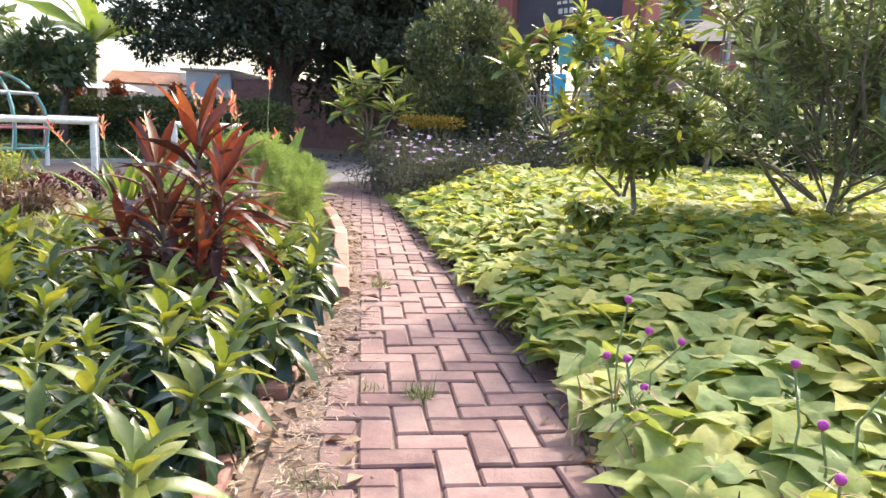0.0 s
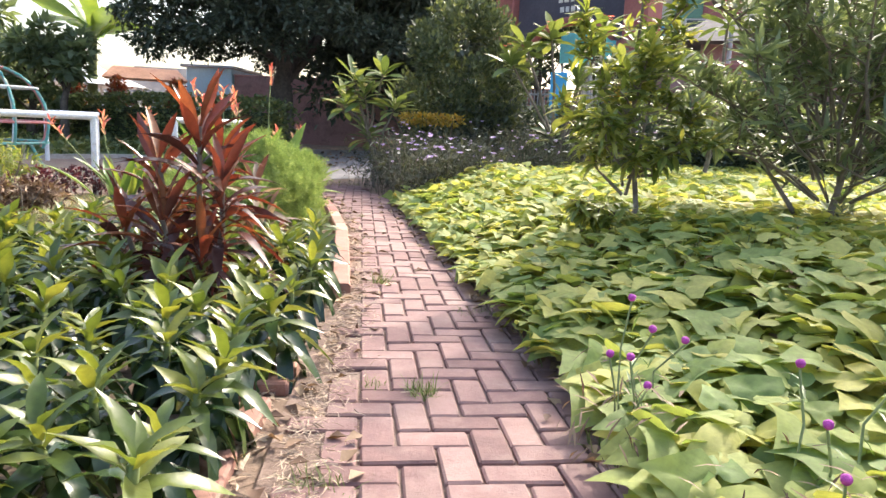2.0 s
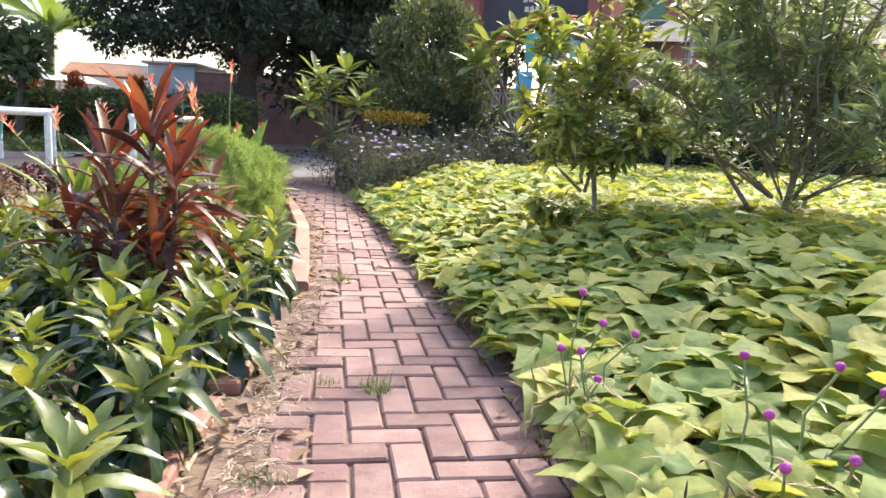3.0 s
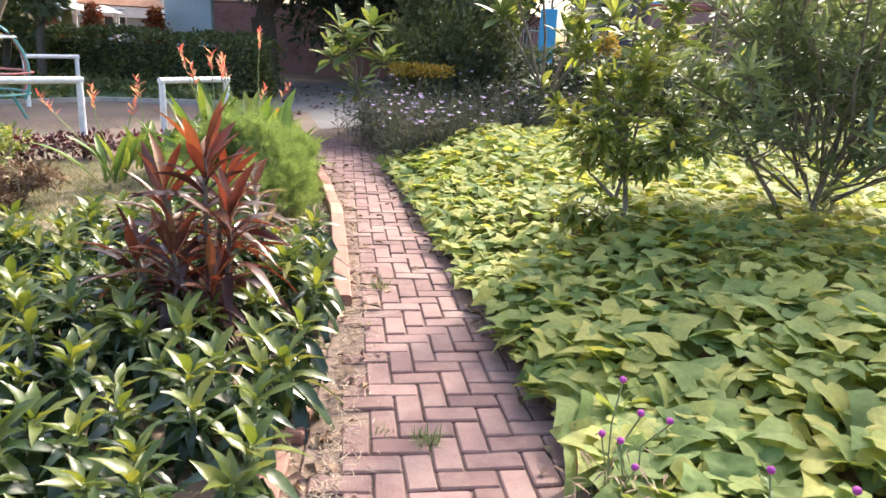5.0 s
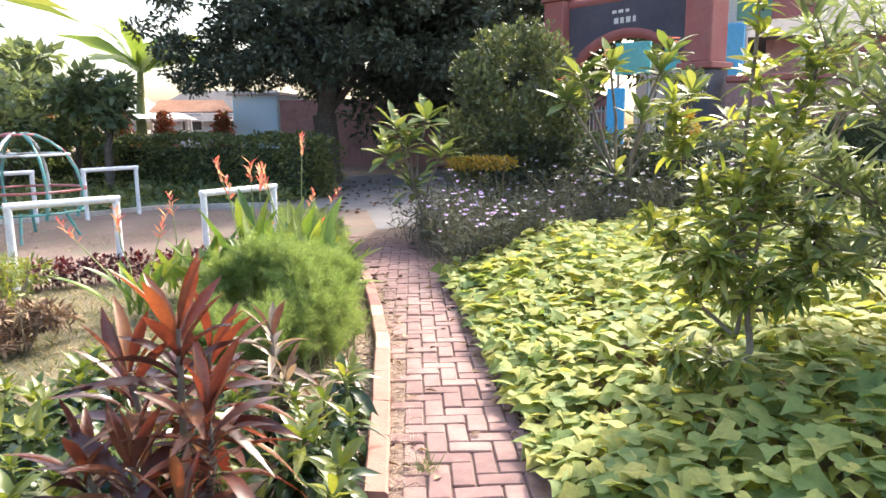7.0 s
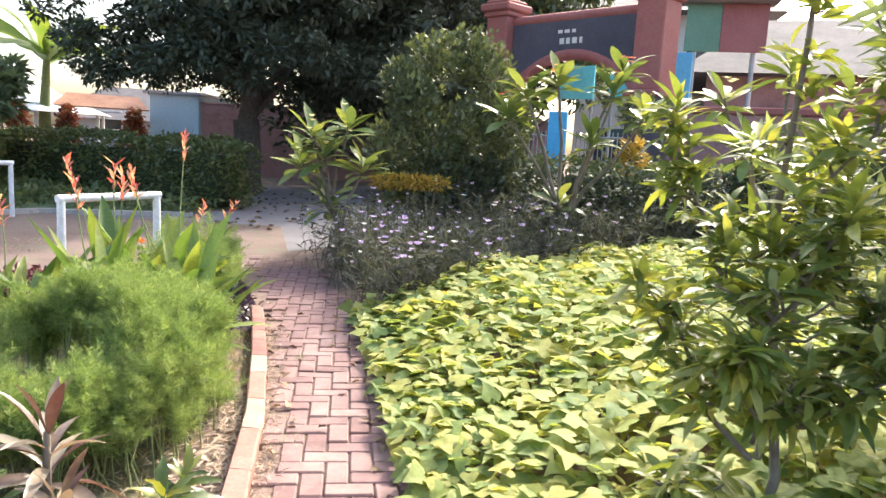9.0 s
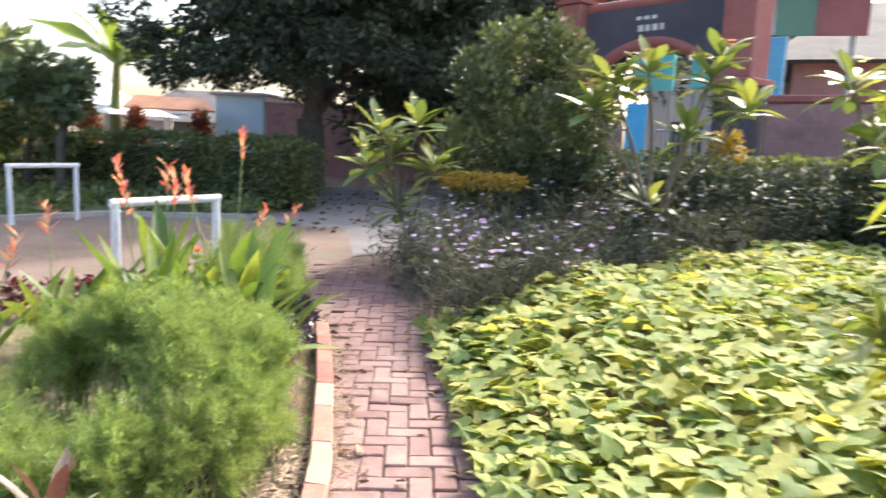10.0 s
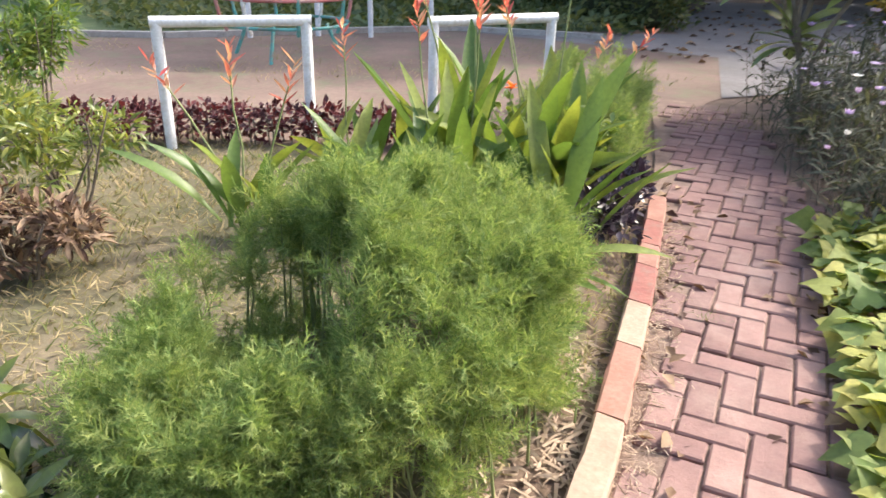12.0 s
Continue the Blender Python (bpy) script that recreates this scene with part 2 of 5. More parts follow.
M_BLUEWALL = solid_mat("blue_render", (0.52, 0.74, 0.9), (0.58, 0.78, 0.92), 0.7, 0.85, 0, 20.0, 0.3)
M_GATERED = solid_mat("gate_red_paint", (0.33, 0.10, 0.09), (0.40, 0.145, 0.12), 0.9, 0.75, 0, 20.0, 0.3, (0.34, 0.15, 0.13))
M_GATEDARK = solid_mat("gate_dark_panel", (0.06, 0.055, 0.075), (0.10, 0.09, 0.11), 1.0, 0.7, 0, 20.0, 0.2)
M_CREAM = solid_mat("cream_wall", (0.72, 0.68, 0.63), (0.8, 0.76, 0.7), 0.6, 0.85, 0, 20.0, 0.3)
M_ROOF = solid_mat("roof_tile", (0.11, 0.10, 0.10), (0.18, 0.16, 0.155), 1.2, 0.85, 0, 12.0, 0.8)
M_HUTROOF = solid_mat("clay_roof", (0.42, 0.2, 0.13), (0.55, 0.3, 0.2), 1.5, 0.85, 0, 12.0, 0.8)
M_TENT = solid_mat("tent_fabric", (0.66, 0.69, 0.76), (0.76, 0.79, 0.84), 0.6, 0.7, 0, 12.0, 0.1)
M_TURQ = solid_mat("turquoise_paint", (0.10, 0.55, 0.6), (0.16, 0.62, 0.66), 1.0, 0.6, 0, 20.0, 0.1)
M_SKYBLUE = solid_mat("sky_blue_paint", (0.06, 0.40, 0.72), (0.1, 0.48, 0.78), 1.0, 0.6, 0, 20.0, 0.1)
M_GREENPAINT = solid_mat("green_paint", (0.08, 0.20, 0.14), (0.11, 0.25, 0.18), 1.5, 0.6, 0, 30.0, 0.1)
M_REDBOARD = solid_mat("red_board", (0.22, 0.085, 0.085), (0.28, 0.12, 0.115), 1.5, 0.7, 0, 30.0, 0.1)
M_TEALPIPE = solid_mat("teal_pipe", (0.07, 0.3, 0.28), (0.12, 0.38, 0.35), 4.0, 0.5, 0, 40.0, 0.1, (0.3, 0.2, 0.16))
M_REDPIPE = solid_mat("red_pipe", (0.42, 0.12, 0.12), (0.5, 0.2, 0.18), 4.0, 0.5, 0, 40.0, 0.1, (0.4, 0.3, 0.28))
M_PALEPIPE = solid_mat("pale_pipe", (0.55, 0.62, 0.62), (0.66, 0.7, 0.7), 4.0, 0.5, 0, 40.0, 0.1, (0.4, 0.3, 0.25))
M_GREYHOUSE = solid_mat("grey_house_wall", (0.42, 0.42, 0.44), (0.52, 0.52, 0.54), 0.5, 0.9, 0, 14.0, 0.3)
M_DARKGLASS = solid_mat("dark_window", (0.03, 0.035, 0.04), (0.06, 0.065, 0.07), 1.0, 0.15, 0, 20.0, 0.0)
M_MESH = solid_mat("grey_steel", (0.3, 0.31, 0.32), (0.4, 0.41, 0.42), 3.0, 0.5, 0.6, 40.0, 0.1)


# ---- mesh building ----
rng = np.random.default_rng(7)


class Geo:
    """Collects vertices and faces with a material for each batch."""

    def __init__(self):
        self.v, self.f, self.m, self.count, self.mats = [], [], [], 0, []

    def add(self, v, f, mat):
        v = np.asarray(v, float).reshape(-1, 3)
        if mat not in self.mats:
            self.mats.append(mat)
        f = np.asarray(f, int)
        self.v.append(v)
        self.f.append(f + self.count)
        self.m.append(np.full(len(f), self.mats.index(mat)))
        self.count += len(v)
        return self

    def mesh(self, name, smooth=True):
        me = bpy.data.meshes.new(name)
        v = np.concatenate(self.v)
        me.vertices.add(len(v))
        me.vertices.foreach_set("co", v.ravel())
        loops = np.concatenate([f.ravel() for f in self.f])
        tot = np.concatenate([np.full(len(f), f.shape[1]) for f in self.f])
        me.loops.add(len(loops))
        me.loops.foreach_set("vertex_index", loops)
        me.polygons.add(len(tot))
        me.polygons.foreach_set("loop_start", np.concatenate([[0], np.cumsum(tot)[:-1]]))
        me.polygons.foreach_set("loop_total", tot)
        me.polygons.foreach_set("material_index", np.concatenate(self.m))
        me.polygons.foreach_set("use_smooth", np.full(len(tot), smooth))
        for mat in self.mats:
            me.materials.append(mat)
        me.update(calc_edges=True)
        me.validate()
        return me


def part(name, geo, parent=None, smooth=True, at=None):
    ob = new(name, geo.mesh(name, smooth))
    if parent is not None:
        ob.parent = parent
    if at is not None:
        ob.matrix_basis = at
    return ob


def thing(name, label, category, parts=(), at=None, group="", kind=""):
    """An empty at the thing's base with its parts as meshes under it."""
    ob = new(name)
    ob.empty_display_size = 0.1
    if at is not None:
        ob.matrix_basis = at
    for pname, geo, smooth in parts:
        part(pname, geo, ob, smooth)
    return tagged(ob, label, category, group, kind)


def turns(yaw, pitch, roll):
    """Stack of rotations Rz(yaw) Rx(pitch) Ry(roll), radians."""
    yaw, pitch, roll = np.broadcast_arrays(*[np.atleast_1d(np.asarray(a, float)) for a in (yaw, pitch, roll)])
    o, z = np.ones_like(yaw), np.zeros_like(yaw)
    c, s = np.cos(yaw), np.sin(yaw)
    rz = np.stack([c, -s, z, s, c, z, z, z, o], -1).reshape(-1, 3, 3)
    c, s = np.cos(pitch), np.sin(pitch)
    rx = np.stack([o, z, z, z, c, -s, z, s, c], -1).reshape(-1, 3, 3)
    c, s = np.cos(roll), np.sin(roll)
    ry = np.stack([c, z, s, z, o, z, -s, z, c], -1).reshape(-1, 3, 3)
    return rz @ rx @ ry


def scatter(geo, tmpl, pos, yaw, pitch, roll, scale, mat):
    """Copies of a leaf template, joined into geo."""
    v0, f0 = tmpl
    pos = np.atleast_2d(pos)
    n = len(pos)
    r = np.broadcast_to(turns(yaw, pitch, roll), (n, 3, 3))
    s = np.broadcast_to(np.asarray(scale, float), (n,))
    v = np.einsum("nij,kj->nki", r, v0) * s[:, None, None] + pos[:, None, :]
    f = (f0[None] + (np.arange(n) * len(v0))[:, None, None]).reshape(-1, f0.shape[1])
    return geo.add(v.reshape(-1, 3), f, mat)


def blade(widths, bend=0.3, fold=0.15, wave=0.0, length=1.0):
    """Leaf along +y with a midrib fold; widths from base to tip."""
    n = len(widths)
    v = []
    for i, w in enumerate(widths):
        t = i / (n - 1)
        y = length * (t - bend * 0.25 * t * t)
        z = -bend * length * t * t
        ww = wave * math.sin(i * 2.1)
        v += [(-w, y, z + w * fold + ww * w), (0, y, z), (w, y, z + w * fold - ww * w)]
    f = []
    for i in range(n - 1):
        a = 3 * i
        f += [(a, a + 1, a + 4, a + 3), (a + 1, a + 2, a + 5, a + 4)]
    return np.array(v), np.array(f)


def diamond(w, bend=0.2, fold=0.2):
    """Small kite-shaped leaf folded along its midrib."""
    v = [(0, 0, 0), (-w, 0.45, w * fold - bend * 0.2), (w, 0.45, w * fold - bend * 0.2), (0, 1, -bend)]
    return np.array(v), np.array([(0, 3, 1), (0, 2, 3)])


def heart(lobes=0.0, fine=True):
    """Heart-shaped leaf, pointed side lobes, midrib crease and drooping rim; stalk end at the origin."""
    pts = [(0, 0.06), (-0.24, -0.14), (-0.43, -0.06), (-0.51 - lobes * 0.1, 0.14), (-0.41, 0.33), (-0.2, 0.64), (0, 0.98)]
    if fine:
        pts = [(0, 0.06), (-0.12, -0.09), (-0.28, -0.14), (-0.43, -0.06), (-0.51 - lobes * 0.1, 0.13), (-0.44, 0.30), (-0.33, 0.46), (-0.17, 0.7), (0, 0.98)]
    out = pts + [(-x, y) for x, y in pts[-2:0:-1]]
    mid = [(x * 0.5, 0.24 + (y - 0.24) * 0.5) for x, y in out]
    n = len(out)

    def high(x, y):
        r = math.hypot(x, y - 0.24)
        return 0.26 * abs(x) - 0.42 * r * r + 0.03 * math.sin(9 * x + 7 * y)

    v = [(0, 0.24, 0.0)] + [(x, y, high(x, y)) for x, y in (mid + out if fine else out)]
    f = [(0, 1 + (i + 1) % n, 1 + i) for i in range(n)]
    for i in range(n if fine else 0):
        a, b = 1 + i, 1 + (i + 1) % n
        f += [(a, b, b + n), (a, b + n, a + n)]
    return np.array(v), np.array(f)


def tube(geo, pts, radii, mat, sides=7):
    pts = [Vector(p) for p in pts]
    v, f = [], []
    for i, p in enumerate(pts):
        d = (pts[min(i + 1, len(pts) - 1)] - pts[max(i - 1, 0)]).normalized()
        a = d.orthogonal().normalized()
        b = d.cross(a)
        r = radii[i] if hasattr(radii, "__len__") else radii
        for k in range(sides):
            t = 2 * math.pi * k / sides
            v.append(p + r * (math.cos(t) * a + math.sin(t) * b))
    for i in range(len(pts) - 1):
        for k in range(sides):
            f.append((i * sides + k, i * sides + (k + 1) % sides, (i + 1) * sides + (k + 1) % sides, (i + 1) * sides + k))
    geo.add([tuple(q) for q in v], f, mat)
    ends = [pts[0], pts[-1]]
    for e, base in ((ends[0], 0), (ends[1], (len(pts) - 1) * sides)):
        ring = [tuple(v[base + k]) for k in range(sides)]
        geo.add(ring + [tuple(e)], [(k, (k + 1) % sides, sides) for k in range(sides)], mat)
    return geo


def box(geo, lo, hi, mat, bev=0.0):
    """A block with bevelled edges."""
    bm = bmesh.new()
    bmesh.ops.create_cube(bm, size=1.0)
    for q in bm.verts:
        q.co = Vector([lo[i] + (q.co[i] + 0.5) * (hi[i] - lo[i]) for i in range(3)])
    if bev:
        bmesh.ops.bevel(bm, geom=bm.edges[:], offset=bev, segments=1, affect="EDGES")
    bmesh.ops.triangulate(bm, faces=bm.faces[:])
    bm.verts.index_update()
    geo.add([tuple(q.co) for q in bm.verts], [[q.index for q in fc.verts] for fc in bm.faces], mat)
    bm.free()
    return geo


def curve_pts(a, b, n, jitter, sag=0.0):
    a, b = np.array(a, float), np.array(b, float)
    out = []
    for i in range(n):
        t = i / (n - 1)
        p = a + (b - a) * t + (rng.normal(0, jitter, 3) if 0 < i < n - 1 else 0)
        p[2] += sag * math.sin(math.pi * t)
        out.append(tuple(p))
    return out


def sheet(name, outline, z, mat, label, thick=0.0):
    """Flat patch of ground from an outline."""
    bm = bmesh.new()
    vs = [bm.verts.new((x, y, z)) for x, y in outline]
    bm.faces.new(vs)
    bmesh.ops.triangulate(bm, faces=bm.faces[:])
    me = bpy.data.meshes.new(name)
    bm.normal_update()
    for fc in bm.faces:
        if fc.normal.z < 0:
            fc.normal_flip()
    bm.to_mesh(me)
    bm.free()
    me.materials.append(mat)
    return tagged(new(name, me), label, "ground", kind="structure")


# ---- plan ----
LX = ((0.0, 0.08), (2.0, -0.2), (2.96, -0.32), (3.5, -0.37), (4.3, -0.43), (5.33, -0.615), (6.4, -0.82), (7.4, -1.085), (8.39, -1.38), (9.4, -1.72), (10.8, -2.25), (11.5, -2.5))
RX = ((0.0, 0.86), (2.7, 0.62), (3.3, 0.55), (4.0, 0.36), (5.2, 0.15), (6.0, -0.03), (7.3, -0.33), (8.3, -0.58), (9.04, -0.82), (9.6, -1.1), (10.9, -1.62), (11.5, -1.9))


def left_x(y):
    return float(np.interp(y, [a for a, _ in LX], [b for _, b in LX]))


def right_x(y):
    return float(np.interp(y, [a for a, _ in RX], [b for _, b in RX]))


def canopy(x, y):
    """Height of the leaf carpet beside the path."""
    d = max(0.0, x - right_x(y))
    return 0.07 + 0.33 * min(1.0, d / 1.1) ** 0.8 + 0.05 * noise.noise((x * 1.3, y * 1.3, 0.0))


# ---- ground ----
ground = sheet("ground", [(-400, -400), (400, -400), (400, 400), (-400, 400)], -0.03, M_SOIL, "bare brown earth with dry litter")
sheet("lawn", [(-2.4, 4.9), (-1.0, 4.7), (-1.0, 6.8), (-1.6, 8.0), (-3.4, 8.3), (-4.9, 7.2), (-7.0, 5.2), (-9.5, 3.9), (-11.5, 1.5), (-11, -2.5), (-7.0, -4.0), (-4.2, -2.0), (-3.7, 1.2), (-3.6, 3.6)], -0.022, M_LAWN, "dry patchy lawn beside the feathery bush")
sheet("court", [(-4.7, 7.3), (-3.3, 8.75), (-2.0, 10.9), (-1.9, 11.6), (-2.6, 14.0), (-6.3, 13.9), (-8.6, 10.6), (-12, 8), (-12, 3.5), (-8.5, 4.2)], -0.022, M_DIRT, "brown packed earth playing court")
sheet("driveway", [(-2.6, 14.0), (-1.9, 11.6), (-1.2, 12.6), (0.5, 16), (4.5, 18), (9, 40), (-1, 40), (-3, 23.5), (-5.6, 22.0), (-4.6, 17.5), (-3.7, 15.9), (-6.3, 13.9)], -0.018, M_CEMENT, "old grey cement drive with scattered leaves")
sheet("far_lawn", [(-6.4, 14.0), (-8.7, 10.7), (-12, 8.1), (-30, 10), (-30, 30), (-10.2, 19.6), (-4.0, 16.0)], -0.018, M_GREENLAWN, "green ground cover before the hedge")
g = Geo()
for i, (a, b) in enumerate((((-12.0, 8.05), (-8.65, 10.65)), ((-8.65, 10.65), (-6.35, 13.95)), ((-6.35, 13.95), (-4.2, 14.6)))):
    ax, bx = Vector((*a, 0)), Vector((*b, 0))
    d = (bx - ax).normalized()
    s = Vector((-d.y, d.x, 0)) * 0.06
    q = [ax - s, bx - s, bx + s, ax + s]
    g.add([(p.x, p.y, -0.03) for p in q] + [(p.x, p.y, 0.05) for p in q], [(0, 1, 5, 4), (1, 2, 6, 5), (2, 3, 7, 6), (3, 0, 4, 7), (4, 5, 6, 7)], M_EDGE)
tagged(part("court_edge", g, smooth=False), "low pale cement edging round the court", "edging", kind="structure")

# ---- paved path ----
ys = np.linspace(0.2, 11.2, 60)
g = Geo()
pv = [(left_x(y), y, -0.012) for y in ys] + [(right_x(y) + 0.12, y, -0.012) for y in ys]
g.add(pv, [(i, 60 + i, 61 + i, i + 1) for i in range(59)], M_JOINT)
path = tagged(part("path", g), "worn red herringbone brick garden path", "path", kind="structure")


def kerb_block(y0, y1, mat):
    g = Geo()
    n = 4
    v, f = [], []
    for i in range(n + 1):
        y = y0 + (y1 - y0) * i / n
        x = left_x(y)
        for dx, z in ((-0.05, -0.03), (-0.05, 0.042), (-0.041, 0.054), (0.038, 0.054), (0.047, 0.044), (0.047, -0.03)):
            v.append((x + 0.03 + dx + rng.normal(0, 0.0015), y, z + (rng.normal(0, 0.0015) if z > 0 else 0)))
    for i in range(n):
        for k in range(5):
            f.append((i * 6 + k, i * 6 + k + 1, i * 6 + k + 7, i * 6 + k + 6))
    g.add(v, f, mat)
    g.add(v[:6], [(0, 1, 2, 3, 4, 5)], mat)
    g.add(v[-6:], [(5, 4, 3, 2, 1, 0)], mat)
    return g


kerb = tagged(new("kerb"), "worn painted kerb in cream, salmon and red blocks", "kerb", kind="structure")
marks = (4.45, 4.95, 5.35, 5.78, 6.18, 6.55, 6.95, 7.26, 7.59, 7.81, 8.1, 8.46)
hues = (1, 1, 1, 1, 0, 1, 0, 2, 1, 2, 1)
for i in range(len(marks) - 1):
    part("kerb_block", kerb_block(marks[i] + 0.004, marks[i + 1] - 0.004, M_KERB[hues[i]]), kerb, False)

# ---- leaves ----
T_HEART = [heart(0.0), heart(0.6), heart(1.2)]
T_HEARTFAR = [heart(0.0, False), heart(0.6, False), heart(1.2, False)]
T_DRAC = [blade((0.035, 0.10, 0.145, 0.135, 0.08, 0.003), b, 0.4, w) for b, w in ((0.25, 0.3), (0.75, 0.45), (1.25, 0.5))]
T_CORDY = [blade((0.022, 0.035, 0.07, 0.085, 0.08, 0.05, 0.004), b, 0.5, 0.08) for b in (0.15, 0.45, 0.9)]
T_HELI = [blade((0.02, 0.03, 0.055, 0.068, 0.065, 0.045, 0.003), b, 0.45, 0.06) for b in (0.05, 0.3)]
T_FRANG = [blade((0.02, 0.07, 0.13, 0.15, 0.12, 0.01), b, 0.25, 0.05) for b in (0.1, 0.35)]
T_NARROW = blade((0.015, 0.06, 0.003), 0.2, 0.3)
T_OLE = blade((0.015, 0.07, 0.075, 0.004), 0.12, 0.25)
T_LANCE = blade((0.012, 0.085, 0.115, 0.085, 0.004), 0.3, 0.3, 0.05)
T_SHRUB = blade((0.02, 0.12, 0.15, 0.005), 0.2, 0.25)
T_SMALL = diamond(0.3)
T_TREE = diamond(0.24)
T_GRASS = (np.array([(-0.03, 0, 0), (0.03, 0, 0), (0.02, 0.6, -0.05), (-0.02, 0.6, -0.05), (0, 1, -0.2)]), np.array([(0, 1, 2), (0, 2, 3), (3, 2, 4)]))


def foliage_blob(geo, centre, radii, count, tmpl, size, mat, shell=0.55, up=0.3):
    """Leaves in an uneven ellipsoid, denser near its skin."""
    d = rng.normal(0, 1, (count, 3))
    d /= np.linalg.norm(d, axis=1)[:, None]
    r = shell + (1 - shell) * rng.random(count) ** 0.6
    lump = np.array([0.82 + 0.36 * noise.noise(Vector(q * 2.3) + Vector(centre)) for q in d])
    pos = np.array(centre) + d * (r * lump)[:, None] * np.array(radii)
    yaw = np.arctan2(-d[:, 0], d[:, 1]) + rng.normal(0, 0.8, count)
    scatter(geo, tmpl, pos, yaw, np.arcsin(np.clip(d[:, 2], -1, 1)) * 0.6 + up + rng.normal(0, 0.5, count), rng.normal(0, 0.6, count), size * rng.uniform(0.7, 1.3, count), mat)


# ---- sweet potato carpet ----
def bed_front(x):
    """Line where the sweet potatoes give way to the lilac flowers."""
    return 8.25 + 0.4 * (x + 0.67) + 0.7 * max(0.0, x - 0.06)


def in_bed(x, y):
    return x > right_x(y) - 0.02 and y < bed_front(x) + 0.25 + 0.15 * math.sin(5 * x) and y > 1.15


bed = tagged(new("sweet_potato_bed"), "dense yellow-green sweet potato leaves covering the bed", "ground cover", kind="stuff")
gs = Geo()
near = []
for ix in range(35000):
    y = 1.2 + 10.6 * rng.random()
    x = right_x(y) - 0.02 + 7.5 * rng.random() ** 1.15
    if not in_bed(x, y) or (x > 1.2 + 1.0 * (y - 0.4)):
        continue
    h = canopy(x, y) * (1 - 0.55 * rng.random() ** 1.6) + 0.03 * rng.random()
    size = rng.uniform(0.08, 0.17) * (1.0 if y < 4.0 else 0.8)
    p = (x, y, h + 0.02)
    edge = max(0.0, 0.5 - (x - right_x(y))) * 1.2
    args = (rng.uniform(0, 2 * math.pi), rng.normal(-0.08, 0.27), rng.normal(-edge * 0.4, 0.27), size, int(rng.integers(0, 3)))
    near.append((x, y, p, args))
extra = [(x, y, p, a) for x, y, p, a in near if y < 4.6 and x < 1.9][::7][:290]
ids = {id(e[2]) for e in extra}
leaf_meshes = []
for tm in T_HEART:
    leaf_meshes.append(Geo().add(tm[0], tm[1], M_POTATO).mesh("leaf"))
for x, y, p, (yaw, pitch, roll, size, k) in extra:
    ob = new("leaf", leaf_meshes[k])
    ob.parent = bed
    ob.matrix_basis = pose(*p, math.degrees(pitch), math.degrees(roll), math.degrees(yaw)) @ Matrix.Diagonal((size, size, size, 1))
for k in range(3):
    for tmpl, y0, y1 in ((T_HEART[k], 0.0, 3.8), (T_HEARTFAR[k], 3.8, 20.0)):
        sel = [(p, a) for x, y, p, a in near if id(p) not in ids and a[4] == k and y0 <= y < y1]
        pos = np.array([p for p, _ in sel])
        a = np.array([q[:4] for _, q in sel])
        scatter(gs, tmpl, pos, a[:, 0], a[:, 1], a[:, 2], a[:, 3], M_POTATO)
tagged(part("leaves", gs, bed), kind="stuff")
gs = Geo()
for x, y, p, a in near[::16]:
    tube(gs, [(x, y, -0.03), (x + rng.normal(0, 0.03), y + rng.normal(0, 0.03), p[2] * 0.6), (p[0], p[1], p[2])], 0.003, M_STEM, 3)
tagged(part("stalks", gs, bed), kind="stuff")


# ---- dracaena bed ----
def dracaena(name, objects=False, n=24, size=0.178):
    root = new(name)
    g = Geo()
    lean = rng.normal(0, 0.03, 2)
    tube(g, [(0, 0, -0.03), (lean[0] * 0.5, lean[1] * 0.5, 0.09), (lean[0], lean[1], 0.22)], [0.016, 0.014, 0.01], M_STEM, 6)
    part("stem", g, root)
    if objects:
        ms = [Geo().add(t[0], t[1], mm).mesh("leaf") for mm in (M_DRAC, M_DRACYOUNG) for t in T_DRAC]
    g = Geo()
    for i in range(n):
        t = i / (n - 1)
        yaw = i * 2.4 + rng.normal(0, 0.2)
        pitch = -0.2 + 1.25 * t ** 1.3 + rng.normal(0, 0.14)
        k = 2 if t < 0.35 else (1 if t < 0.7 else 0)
        pos = (lean[0] * t, lean[1] * t, 0.07 + 0.16 * t)
        s = size * (1.1 - 0.35 * t) * rng.uniform(0.85, 1.15)
        if objects:
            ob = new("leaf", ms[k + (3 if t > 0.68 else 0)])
            ob.parent = root
            ob.matrix_basis = pose(*pos, math.degrees(pitch), math.degrees(rng.normal(0, 0.2)), math.degrees(yaw)) @ Matrix.Diagonal((s, s, s, 1))
        else:
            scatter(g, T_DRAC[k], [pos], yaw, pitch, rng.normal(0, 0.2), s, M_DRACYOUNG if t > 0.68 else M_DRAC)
    if not objects:
        part("leaves", g, root)
    return tagged(root, "glossy green dracaena rosette with yellow-green young leaves", "plant", "dracaena plants in the bed")


